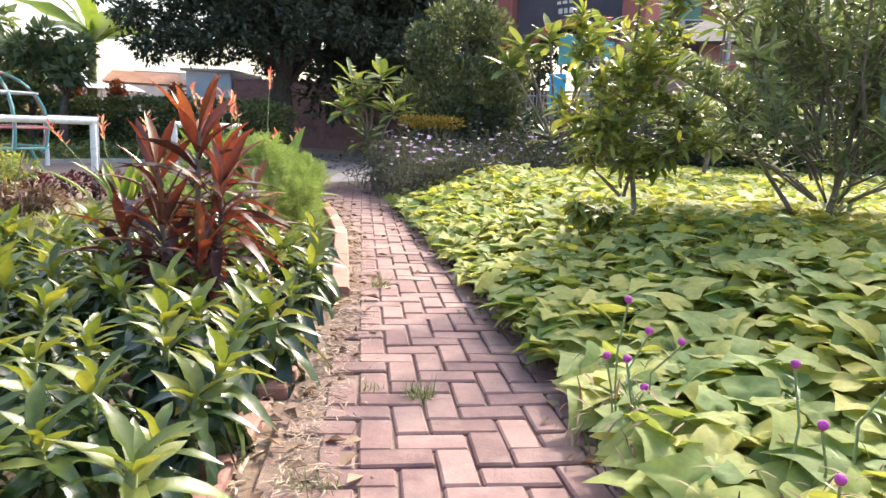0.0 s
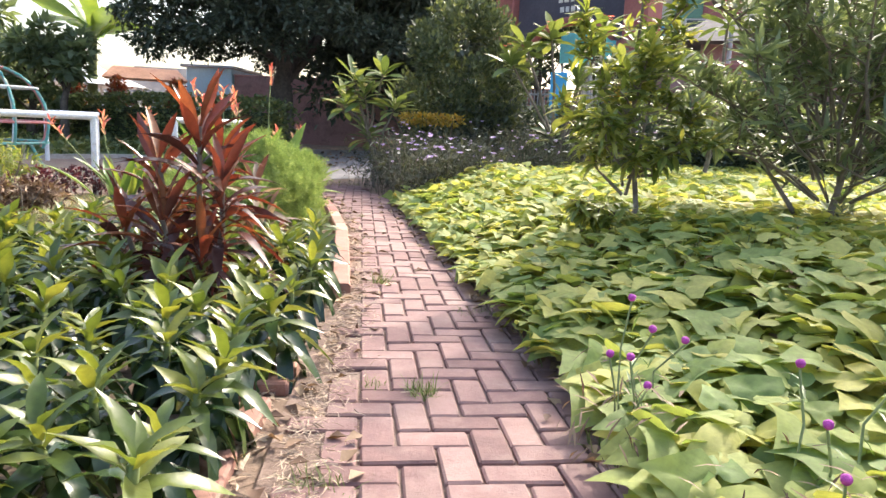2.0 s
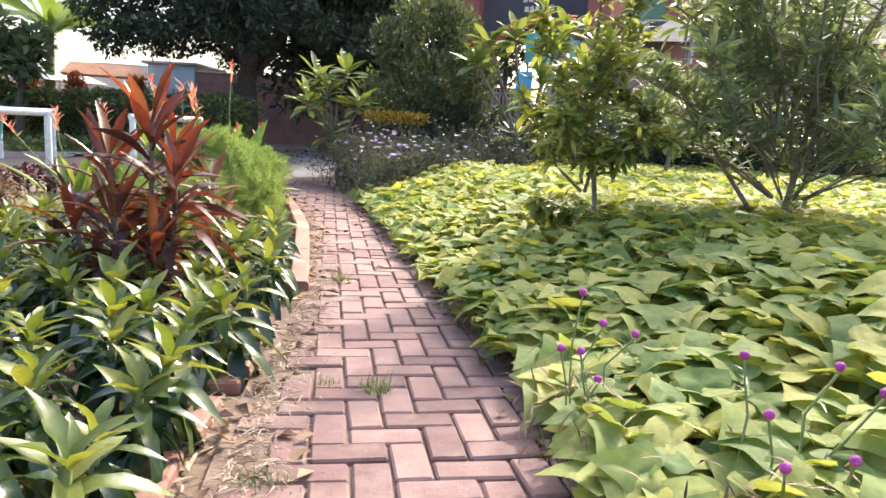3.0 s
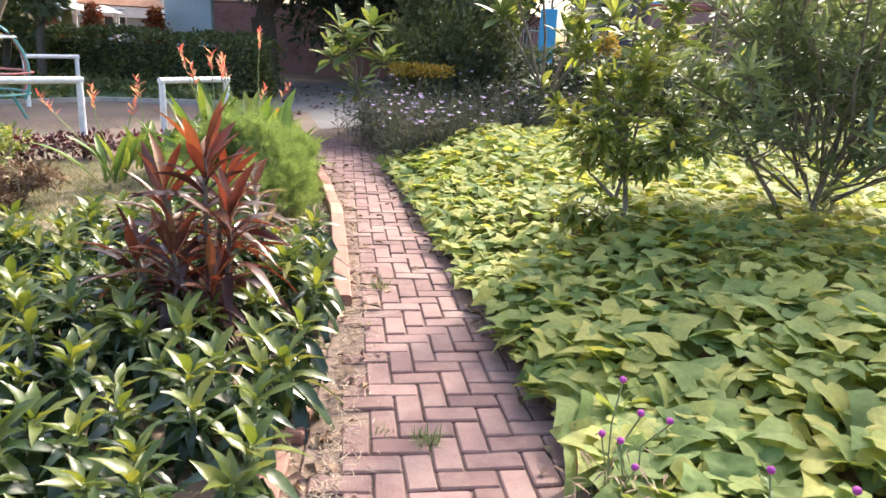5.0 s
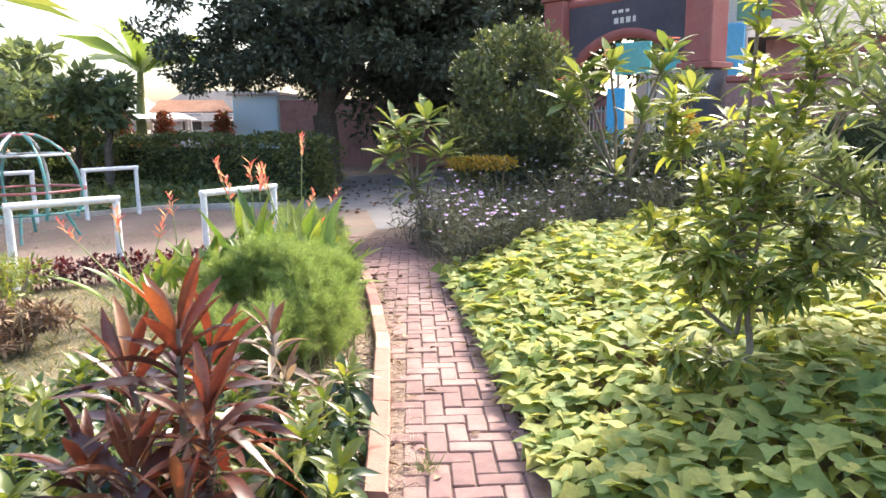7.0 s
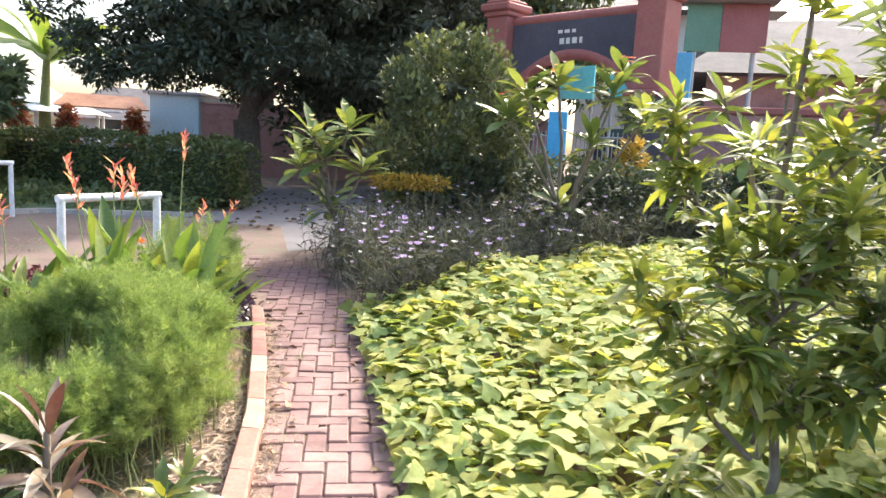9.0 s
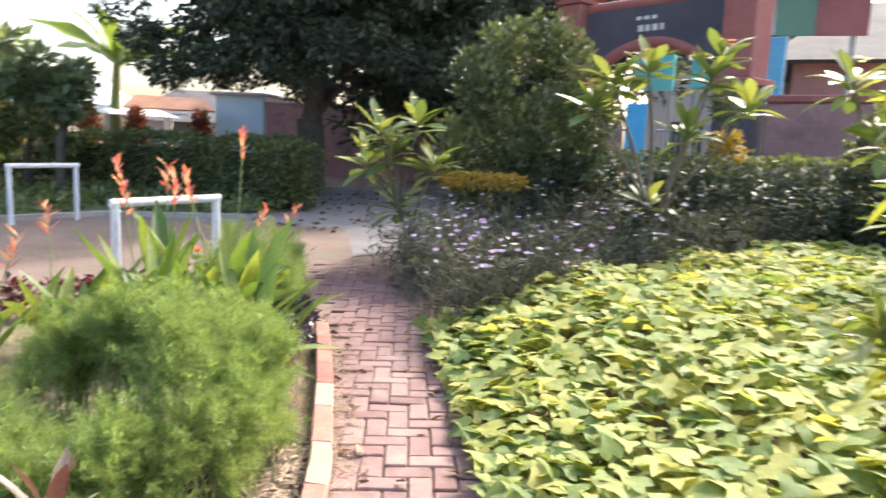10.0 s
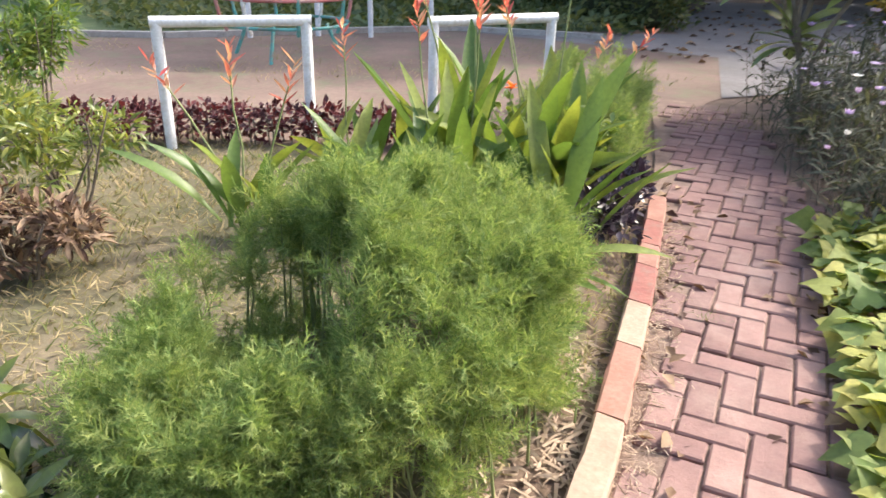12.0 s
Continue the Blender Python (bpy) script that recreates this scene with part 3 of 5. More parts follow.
drac_spots = []
for iy in range(22):
    for ix in range(16):
        y = 1.45 + iy * 0.19 + rng.normal(0, 0.05)
        x = left_x(y) - 0.17 - ix * 0.205 + rng.normal(0, 0.06)
        if math.hypot(x + 1.0, y - 4.1) < 0.18 or math.hypot(x + 1.06, y - 5.14) < 0.15 or (y > 4.5 and x < -2.6) or y > (5.5 if x > -2.4 else 5.1) or x < -0.9 - 0.75 * y or (y > 5.2 and -1.05 > x > -1.4):
            continue
        drac_spots.append((x, y))
drac_spots.sort(key=lambda p: p[1] - 0.3 * p[0])
kinds_o = [dracaena("dracaena_plant", True) for _ in range(2)]
kinds_m = [dracaena("dracaena_plant") for _ in range(5)]
first = {}
for i, (x, y) in enumerate(drac_spots):
    src = kinds_o[i % 2] if i < 15 else kinds_m[i % 5]
    m = pose(x, y, 0, rng.normal(0, 6), rng.normal(0, 6), rng.uniform(0, 360))
    s = rng.uniform(0.75, 1.08)
    if src.name not in first:
        first[src.name] = 1
        src.matrix_basis = m
        src.scale = (s, s, s)
    else:
        ob = copy_thing(src, m)
        ob.scale = (s, s, s)


# ---- red cordyline ----
def cordyline(x, y, stems, label, mat, young=None):
    root = thing("cordyline", label, "plant", at=pose(x, y, 0))
    ms = [Geo().add(t[0], t[1], mm).mesh("leaf") for mm in (mat, young or mat) for t in T_CORDY]
    g = Geo()
    for sx, sy, h, n, size in stems:
        tube(g, curve_pts((sx * 0.5, sy * 0.5, -0.03), (sx, sy, h), 4, 0.01), [0.018, 0.016, 0.013, 0.01], M_TWIG, 6)
        for i in range(n):
            t = i / (n - 1)
            ob = new("leaf", ms[(2 if t < 0.3 else (1 if t < 0.75 else 0)) + (3 if t > 0.72 else 0)])
            ob.parent = root
            s = size * (1.05 - 0.2 * t) * rng.uniform(0.85, 1.15)
            ob.matrix_basis = pose(sx, sy, h * (0.45 + 0.55 * t), math.degrees(0.1 + 1.2 * t) + rng.normal(0, 9), rng.normal(0, 14), i * 137.5 + rng.normal(0, 14)) @ Matrix.Diagonal((s, s, s, 1))
    part("stem", g, root)
    return root


cordyline(-1.0, 4.1, ((0.02, 0.0, 0.78, 30, 0.32), (-0.17, 0.02, 0.62, 26, 0.31), (0.15, -0.1, 0.54, 26, 0.3), (-0.06, -0.2, 0.40, 24, 0.29), (0.06, 0.13, 0.66, 24, 0.31), (-0.24, -0.16, 0.36, 20, 0.28), (0.12, -0.26, 0.3, 18, 0.27)), "dark red and copper cordyline with arching strap leaves", M_CORDY, M_CORDYYOUNG)
cordyline(-1.06, 5.14, ((0.0, 0.0, 0.45, 24, 0.25), (0.09, -0.1, 0.27, 16, 0.21)), "young cordyline with pale cream and pink leaves", M_CORDYPALE)


# ---- feathery bushes ----
def plume(count, seed):
    """One feathery shoot along +y: whorls of threads round a thin axis, each thread forked."""
    r = np.random.default_rng(seed)
    v, f = [], []
    for i in range(count):
        t = 0.12 + 0.88 * (i + r.random()) / count
        length = 0.52 * (1.0 - 0.62 * t) * r.uniform(0.7, 1.2)
        a = i * 2.4 + r.normal(0, 0.3)
        lift = r.uniform(0.5, 1.1)
        d = np.array([math.cos(a) * math.cos(lift), math.sin(lift), math.sin(a) * math.cos(lift)])
        b = np.array([0.0, t, 0.0])
        side = np.cross(d, r.normal(0, 1, 3))
        side /= np.linalg.norm(side)
        m = b + d * length * 0.5
        for e, q in ((b + d * length, side), (m + (d + 0.7 * side) * length * 0.35, d), (m + (d - 0.7 * side) * length * 0.35, d)):
            base = b if q is side else m
            k = len(v)
            v += [base - side * 0.011, base + side * 0.011, e]
            f.append((k, k + 1, k + 2))
    return np.array(v), np.array(f)


T_PLUME = [plume(36, 11), plume(36, 12), plume(36, 13)]


def feathery(label, tufts, shoots):
    """Thin stems that carry feathery shoots; tufts: x, y, z, radius."""
    stems, hair = Geo(), Geo()
    for x, y, z, r in tufts:
        bx, by = x + rng.normal(0, 0.04), y + rng.normal(0, 0.04)
        tube(stems, curve_pts((bx, by, -0.03), (x, y, z), 4, 0.012), [0.005, 0.004, 0.003, 0.0015], M_STEM, 4)
        for k in range(3):
            n = shoots
            low = rng.uniform(0.0, 0.75, n) ** 1.5
            pos = np.stack([np.full(n, x), np.full(n, y), z - r * (0.4 + 1.6 * low)], 1) + rng.normal(0, 0.012, (n, 3))
            pos[:, 2] = np.maximum(pos[:, 2], 0.01)
            scatter(hair, T_PLUME[k], pos, rng.uniform(0, 6.28, n), rng.uniform(0.35, 1.5, n), rng.normal(0, 0.4, n), r * rng.uniform(0.95, 1.5, n), M_DILL)
    return thing("feathery_bush", label, "bush", (("stems", stems, True), ("foliage", hair, True)))


tufts = []
CX, CY, AX, AY = -1.46, 6.22, 0.47, 0.74
for _ in range(150):
    a, r = rng.uniform(0, 2 * math.pi), rng.random() ** 0.5
    x, y = CX + AX * r * math.cos(a), CY + AY * r * math.sin(a)
    top = 0.64 * (0.74 + 0.26 * (1 - r ** 2)) * rng.uniform(0.84, 1.06) * (0.66 if y < 5.95 else 1.0)
    if -1.85 < x < -1.33 and 5.85 < y < 6.25:
        top *= 0.3
    tufts.append((x, y, top, rng.uniform(0.09, 0.14)))
for _ in range(105):
    a = rng.uniform(0, 2 * math.pi)
    z = 0.08 + 0.38 * rng.random() ** 0.7
    r = rng.uniform(0.82, 1.04) + 0.25 * (0.3 - z)
    x, y = CX + AX * r * math.cos(a), CY + AY * r * math.sin(a)
    if not (-1.85 < x < -1.33 and y < 6.1 and z > 0.26) and not (y < 5.9 and z < 0.2):
        tufts.append((x, y, z, rng.uniform(0.085, 0.13)))
feathery("bushy light green feathery cosmos foliage", tufts, 5)
tufts = []
for _ in range(170):
    y = rng.uniform(8.3, 10.5)
    x = left_x(y) - 0.1 - rng.random() * 0.8
    tufts.append((x, y, rng.uniform(0.15, 0.44), rng.uniform(0.09, 0.14)))
feathery("low row of light green feathery plants by the kerb", tufts, 2)


# ---- heliconias ----
def heliconia(x, y, n, h, flowers):
    root = thing("heliconia", "heliconia clump with upright green leaves and red-orange bracts", "plant", at=pose(x, y, 0), group="heliconia clumps")
    ms = [Geo().add(t[0], t[1], M_HELI).mesh("leaf") for t in T_HELI]
    for i in range(n):
        a, r = rng.uniform(0, 6.28), 0.16 * rng.random() ** 0.5
        px, py = r * math.cos(a), r * math.sin(a)
        ob = new("leaf", ms[i % 2])
        ob.parent = root
        s = h * rng.uniform(0.65, 1.05)
        ob.matrix_basis = pose(px, py, 0.04, rng.uniform(52, 84), rng.normal(0, 20), rng.uniform(0, 360)) @ Matrix.Diagonal((s, s, s, 1))
    for fx, fy, fz in flowers:
        g, b = Geo(), Geo()
        pts = curve_pts((0, 0, 0.02), (fx, fy, fz), 5, 0.012)
        tube(g, pts, [0.006, 0.006, 0.005, 0.005, 0.004], M_STEM, 5)
        dx = np.array(pts[-1]) - np.array(pts[-2])
        dx /= np.linalg.norm(dx)
        for k in range(12):
            p = np.array(pts[-1]) + dx * (k - 5) * 0.017
            scatter(b, blade((0.03, 0.12, 0.1, 0.01), -0.1, 0.6), [p], k * 3.14 + rng.normal(0, 0.7), rng.uniform(0.4, 1.1), rng.normal(0, 0.3), rng.uniform(0.06, 0.1), M_BRACT)
        part("flower_stalk", g, root)
        part("flower", b, root)
    return root


heliconia(-2.75, 6.95, 10, 0.6, ((-0.5, -0.05, 0.64), (-0.2, 0.1, 0.70), (0.12, 0.15, 0.66)))
heliconia(-2.35, 7.35, 10, 0.7, ())
heliconia(-2.5, 7.95, 9, 0.75, ())
heliconia(-2.2, 7.9, 16, 0.95, ((-0.3, 0.0, 1.02), (-0.1, 0.2, 1.0), (0.1, -0.1, 0.95)))
heliconia(-1.9, 8.1, 17, 0.88, ((0.0, 0.25, 1.22), (-0.3, 0.1, 0.95), (-0.4, 0.3, 0.9)))
heliconia(-1.55, 7.75, 15, 0.72, ())
clump = heliconia(-1.4, 7.25, 9, 0.42, ())
me = Geo().add(*T_HELI[1], M_HELI).mesh("leaf")
for p, pitch, roll, yaw, size in (((0.08, -0.04, 0.17), 22, 10, -62, 0.42), ((0.06, -0.1, 0.12), 12, -10, -80, 0.32), ((0.05, -0.12, 0.1), 30, 15, -105, 0.3)):
    ob = new("leaf", me)
    ob.parent = clump
    ob.matrix_basis = pose(*p, pitch, roll, yaw) @ Matrix.Diagonal((size, size, size, 1))
heliconia(-2.1, 7.5, 12, 0.8, ((-0.2, 0.1, 0.9),))
heliconia(-2.75, 7.6, 8, 0.6, ((-0.1, 0.1, 0.75),))
heliconia(-2.25, 8.9, 7, 0.6, ((0.35, 0.5, 0.66), (0.1, 0.5, 0.62)))
for x, y in ((-2.0, 8.45), (-1.75, 8.5), (-1.72, 8.35), (-2.2, 8.3), (-2.3, 8.0)):
    g, st, fl = Geo(), Geo(), Geo()
    for k in range(14):
        scatter(g, diamond(0.35), [(0, 0, 0.52 + 0.02 * rng.random())], rng.uniform(0, 6.28), rng.uniform(0.2, 1.2), 0, 0.045, M_ORANGE)
    tube(st, [(0, 0, -0.03), (0, 0, 0.53)], 0.004, M_STEM, 4)
    foliage_blob(fl, (0, 0, 0.3), (0.14, 0.14, 0.22), 160, T_SMALL, 0.05, M_HELI)
    thing("marigold", "bright orange marigold flower above green leaves", "flower", (("flower", g, True), ("stem", st, True), ("leaves", fl, True)), pose(x, y, 0), "marigolds")


# ---- small dark plants at the kerb ----
g, st = Geo(), Geo()
for _ in range(26):
    y = rng.uniform(7.75, 8.7)
    x = left_x(y) - rng.uniform(0.08, 0.28)
    foliage_blob(g, (x, y, 0.13), (0.08, 0.08, 0.1), 34, T_SMALL, 0.055, M_PURPLE)
    tube(st, [(x, y, -0.03), (x, y, 0.14)], 0.004, M_TWIG, 4)
thing("purple_foliage_plant", "dark purple leafy edging plants beside the kerb", "plant", (("leaves", g, True), ("stems", st, True)), kind="stuff")


# ---- maroon border and lawn shrubs ----
g, st = Geo(), Geo()
for i in range(60):
    t = i / 59
    x, y = -5.6 + 2.6 * t + rng.normal(0, 0.04), 6.95 + 1.75 * t ** 1.1 + rng.normal(0, 0.05)
    foliage_blob(g, (x, y, 0.13), (0.11, 0.11, 0.13), 55, T_SMALL, 0.05, M_MAROON)
    tube(st, [(x, y, -0.03), (x, y, 0.15)], 0.005, M_TWIG, 4)
thing("maroon_border_hedge", "low maroon leafy border along the court", "hedge", (("leaves", g, True), ("stems", st, True)), kind="stuff")


def lawn_shrub(x, y, h, r, mat, label, bare=0.35):
    g, st = Geo(), Geo()
    for k in range(7):
        a = k * 0.9
        tube(st, curve_pts((0.02 * math.cos(a), 0.02 * math.sin(a), -0.03), (r * 0.6 * math.cos(a), r * 0.6 * math.sin(a), h * 0.85), 4, 0.02), [0.009, 0.007, 0.005, 0.003], M_TWIG, 5)
    for k in range(12):
        a = rng.uniform(0, 6.28)
        rr = r * rng.random() ** 0.5 * 0.75
        foliage_blob(g, (rr * math.cos(a), rr * math.sin(a), h * rng.uniform(bare, 0.92)), (r * 0.42, r * 0.42, h * 0.17), 120, T_LANCE, 0.068, mat)
    return thing("garden_shrub", label, "shrub", (("branches", st, True), ("leaves", g, True)), pose(x, y, 0))


lawn_shrub(-3.55, 6.55, 0.62, 0.36, M_SHRUB, "small dull green shrub on the dry lawn", 0.4)
lawn_shrub(-4.15, 6.75, 1.02, 0.26, M_HELI, "slim young tree with fresh green leaves", 0.55)
lawn_shrub(-3.1, 6.1, 0.3, 0.3, M_DEADLEAF, "withered brown low shrub on the lawn", 0.2)
lawn_shrub(-3.6, 5.7, 0.3, 0.32, M_DEADLEAF, "withered brown low shrub on the lawn", 0.2)
lawn_shrub(-4.75, 6.2, 0.42, 0.34, M_SHRUB, "small dull green shrub on the dry lawn", 0.2)

# ---- lawn blades, litter and weeds ----
g = Geo()
n = 26000
x = rng.uniform(-4.6, -1.0, n)
y = rng.uniform(4.9, 8.0, n)
scatter(g, (T_GRASS[0] * np.array([1.7, 1, 1]), T_GRASS[1]), np.stack([x, y, np.full(n, -0.025)], 1), rng.uniform(0, 6.28, n), rng.uniform(0.0, 1.0, n), rng.normal(0, 0.3, n), rng.uniform(0.03, 0.085, n), M_GRASS)
n = 9000
x = rng.uniform(-9.5, -2.4, n)
y = rng.uniform(7.4, 13.4, n)
keep = (y > 7.6 + 0.95 * (x + 4.6)) & (y < 14.0 + 1.45 * (x + 6.3)) & (np.array([noise.noise((a * 0.6, b * 0.6, 3.0)) for a, b in zip(x, y)]) > 0.0)
x, y = x[keep], y[keep]
n = len(x)
scatter(g, T_GRASS, np.stack([x, y, np.full(n, -0.025)], 1), rng.uniform(0, 6.28, n), rng.uniform(0.0, 0.9, n), rng.normal(0, 0.3, n), rng.uniform(0.04, 0.11, n), M_GRASS)
tagged(part("lawn_grass", g), "short straw-coloured dry grass", "grass", kind="stuff")
g = Geo()
n = 6500
y = rng.uniform(1.6, 8.2, n)
x = np.array([left_x(q) for q in y]) + 0.04 + np.abs(rng.normal(0, 0.075, n))
scatter(g, (T_GRASS[0] * np.array([1.5, 1, 1]), T_GRASS[1]), np.stack([x, y, rng.uniform(0.0, 0.016, n)], 1), rng.uniform(0, 6.28, n), rng.normal(0.05, 0.2, n), rng.normal(0, 0.8, n), rng.uniform(0.012, 0.05, n), M_LITTER)
n = 2600
y = rng.uniform(1.6, 7.0, n)
x = np.array([left_x(q) for q in y]) - 0.04 - np.abs(rng.normal(0, 0.14, n))
scatter(g, (T_GRASS[0] * np.array([2.5, 1, 1]), T_GRASS[1]), np.stack([x, y, np.full(n, -0.018)], 1), rng.uniform(0, 6.28, n), rng.normal(0.1, 0.2, n), rng.normal(0, 0.5, n), rng.uniform(0.03, 0.09, n), M_LITTER)
tagged(part("dry_litter", g), "dry straw and leaf litter at the path's edge", "litter", kind="stuff")
g = Geo()
n = 300
y = rng.uniform(1.8, 9.0, n)
side = rng.random(n) < 0.5
x = np.where(side, np.array([left_x(q) for q in y]) + np.abs(rng.normal(0.05, 0.12, n)), np.array([right_x(q) for q in y]) + 0.04 - np.abs(rng.normal(0, 0.09, n)))
scatter(g, diamond(0.28, 0.3, 0.5), np.stack([x, y, np.full(n, 0.012)], 1), rng.uniform(0, 6.28, n), rng.normal(0.1, 0.2, n), rng.normal(0, 0.3, n), rng.uniform(0.04, 0.085, n), M_DEADLEAF)
n = 230
x = rng.uniform(-5.0, -0.5, n)
y = rng.uniform(13.0, 22.0, n)
keep = (x > -4.3 - 0.1 * (y - 14)) & (x < -1.5 + 0.2 * (y - 14))
x, y = x[keep], y[keep]
scatter(g, diamond(0.3, 0.3, 0.5), np.stack([x, y, np.full(len(x), -0.004)], 1), rng.uniform(0, 6.28, len(x)), 0.1, rng.normal(0, 0.3, len(x)), rng.uniform(0.07, 0.16, len(x)), M_DEADLEAF)
tagged(part("fallen_leaves", g), "brown fallen leaves scattered on the ground", "litter", kind="stuff")


def weed(x, y, r, n, h, mat=None):
    g = Geo()
    a = rng.uniform(0, 6.28, n)
    d = rng.random(n) ** 0.5 * r
    scatter(g, (T_GRASS[0] * np.array([0.8, 1, 1]), T_GRASS[1]), np.stack([d * np.cos(a), d * np.sin(a), np.zeros(n)], 1), rng.uniform(0, 6.28, n), rng.uniform(0.4, 1.4, n), rng.normal(0, 0.3, n), rng.uniform(0.5, 1.0, n) * h, mat or M_TUFT)
    return tagged(part("weed_tuft", g, at=pose(x, y, -0.01)), "small tuft of grass growing between the bricks", "weed", "weeds in the path")


weed(0.06, 3.2, 0.045, 70, 0.1)
weed(-0.1, 3.25, 0.05, 50, 0.06)
weed(0.62, 2.9, 0.09, 110, 0.1)
weed(0.22, 4.25, 0.1, 80, 0.06)
weed(-0.28, 4.75, 0.05, 50, 0.12)
weed(-0.12, 2.6, 0.07, 60, 0.08)
weed(-0.78, 7.4, 0.06, 50, 0.06)
weed(-0.55, 6.2, 0.07, 60, 0.05)
tagged(weed(-1.72, 10.6, 0.4, 500, 0.08, M_GRASS), "patch of dry grass at the path's end", kind="stuff")

# ---- edging bricks ----
brick = Geo()
box(brick, (-0.055, -0.12, -0.03), (0.055, 0.12, 0.02), M_KERB[1], 0.008)
bme = brick.mesh("edging_brick", False)
for i, (x, y, a) in enumerate(((0.70, 2.85, 12), (0.66, 3.12, 8), (0.60, 3.42, 12), (-0.42, 3.3, 5), (-0.42, 2.95, 4), (-0.4, 2.6, 6), (0.72, 2.55, 8))):
    ob = new("edging_brick", bme)
    ob.matrix_basis = pose(x, y, -0.006, rng.normal(0, 2), rng.normal(0, 3), a)
    tagged(ob, "weathered salmon-coloured edging brick beside the path", "brick", "edging bricks")


# ---- globe amaranth ----
def amaranth(x, y, heads):
    root = thing("globe_amaranth", "globe amaranth with round magenta flower heads and dry stems", "flower", at=pose(x, y, 0), group="globe amaranths")
    st, lv = Geo(), Geo()
    for hx, hy, hz in heads:
        tube(st, curve_pts((rng.normal(0, 0.03), rng.normal(0, 0.03), -0.03), (hx, hy, hz), 5, 0.012), [0.003] * 5, M_STEM, 4)
        fl = Geo()
        bm = bmesh.new()
        bmesh.ops.create_icosphere(bm, subdivisions=2, radius=0.01)
        for q in bm.verts:
            q.co = q.co * (1 + 0.12 * rng.random()) + Vector((hx, hy, hz + 0.012))
        bm.verts.index_update()
        fl.add([tuple(q.co) for q in bm.verts], [[q.index for q in fc.verts] for fc in bm.faces], M_MAGENTA)
        bm.free()
        part("flower_head", fl, root)
        for k in range(5):
            t = rng.uniform(0.3, 0.95)
            scatter(lv, T_NARROW, [(hx * t, hy * t, hz * t)], rng.uniform(0, 6.28), rng.normal(0.3, 0.4), 0, 0.06, M_HELI)
    for k in range(110):
        scatter(lv, T_NARROW, [(rng.normal(0, 0.09), rng.normal(0, 0.09), rng.uniform(0.02, 0.26))], rng.uniform(0, 6.28), rng.normal(-0.2, 0.5), 0, rng.uniform(0.04, 0.08), M_DEADLEAF)
    part("stems", st, root)
    part("leaves", lv, root)
    return root


amaranth(0.62, 2.74, ((-0.06, 0.1, 0.27), (0.0, 0.18, 0.40), (0.04, 0.1, 0.34), (0.13, 0.12, 0.31), (0.02, 0.02, 0.22), (-0.02, 0.05, 0.28)))
amaranth(0.92, 2.36, ((0.14, 0.12, 0.37), (0.2, 0.06, 0.34), (-0.04, 0.02, 0.3), (0.06, -0.1, 0.27), (-0.06, -0.1, 0.25), (-0.02, 0.2, 0.36)))

# ---- lilac flower bed ----
lv, pet, wpet, st = Geo(), Geo(), Geo(), Geo()
for i in range(1150):
    x = -2.1 + 5.6 * rng.random()
    y = bed_front(x) + 3.0 * rng.random() ** 1.1
    if y > 11.7:
        continue
    if x < right_x(y) + 0.08:
        continue
    h = rng.uniform(0.36, 0.66) * (0.8 if x < -1.2 else 1.0) + 0.1 * max(0.0, y - 9.5) * (x > -1)
    h = min(h, 0.85)
    top = (x + rng.normal(0, 0.1), y + rng.normal(0, 0.1), h)
    tube(st, [(x, y, -0.03), top], [0.004, 0.002], M_TWIG, 4)
    n = 25
    t = rng.uniform(0.15, 1.05, n)
    pos = np.array([x, y, 0]) * (1 - t)[:, None] + np.array(top) * t[:, None] + rng.normal(0, 0.035, (n, 3))
    scatter(lv, T_NARROW, pos, rng.uniform(0, 6.28, n), rng.normal(0.45, 0.45, n), rng.normal(0, 0.4, n), rng.uniform(0.08, 0.17, n), M_RUEL)
    if rng.random() < (0.5 if -0.7 < x < 0.3 and y < 10 else 0.2):
        white = rng.random() < 0.14 or (x > 0.8 and rng.random() < 0.3)
        fy, fp, fs = rng.uniform(0, 6.28), rng.uniform(0.3, 1.3), rng.uniform(0.024, 0.042)
        fp2 = rng.normal(0, 0.5)
        for k in range(5):
            scatter(wpet if white else pet, diamond(0.45, 0.25, 0.1), [(top[0], top[1] - 0.06, top[2] + 0.08)], fy + k * 1.257, fp, fp2, fs, M_WHITEPETAL if white else M_LILAC)
thing("ruellia_flower_bed", "dusky bed of ruellia with lilac and white flowers", "flower bed", (("stems", st, True), ("leaves", lv, True), ("lilac_flower", pet, True), ("white_flower", wpet, True)), kind="stuff")


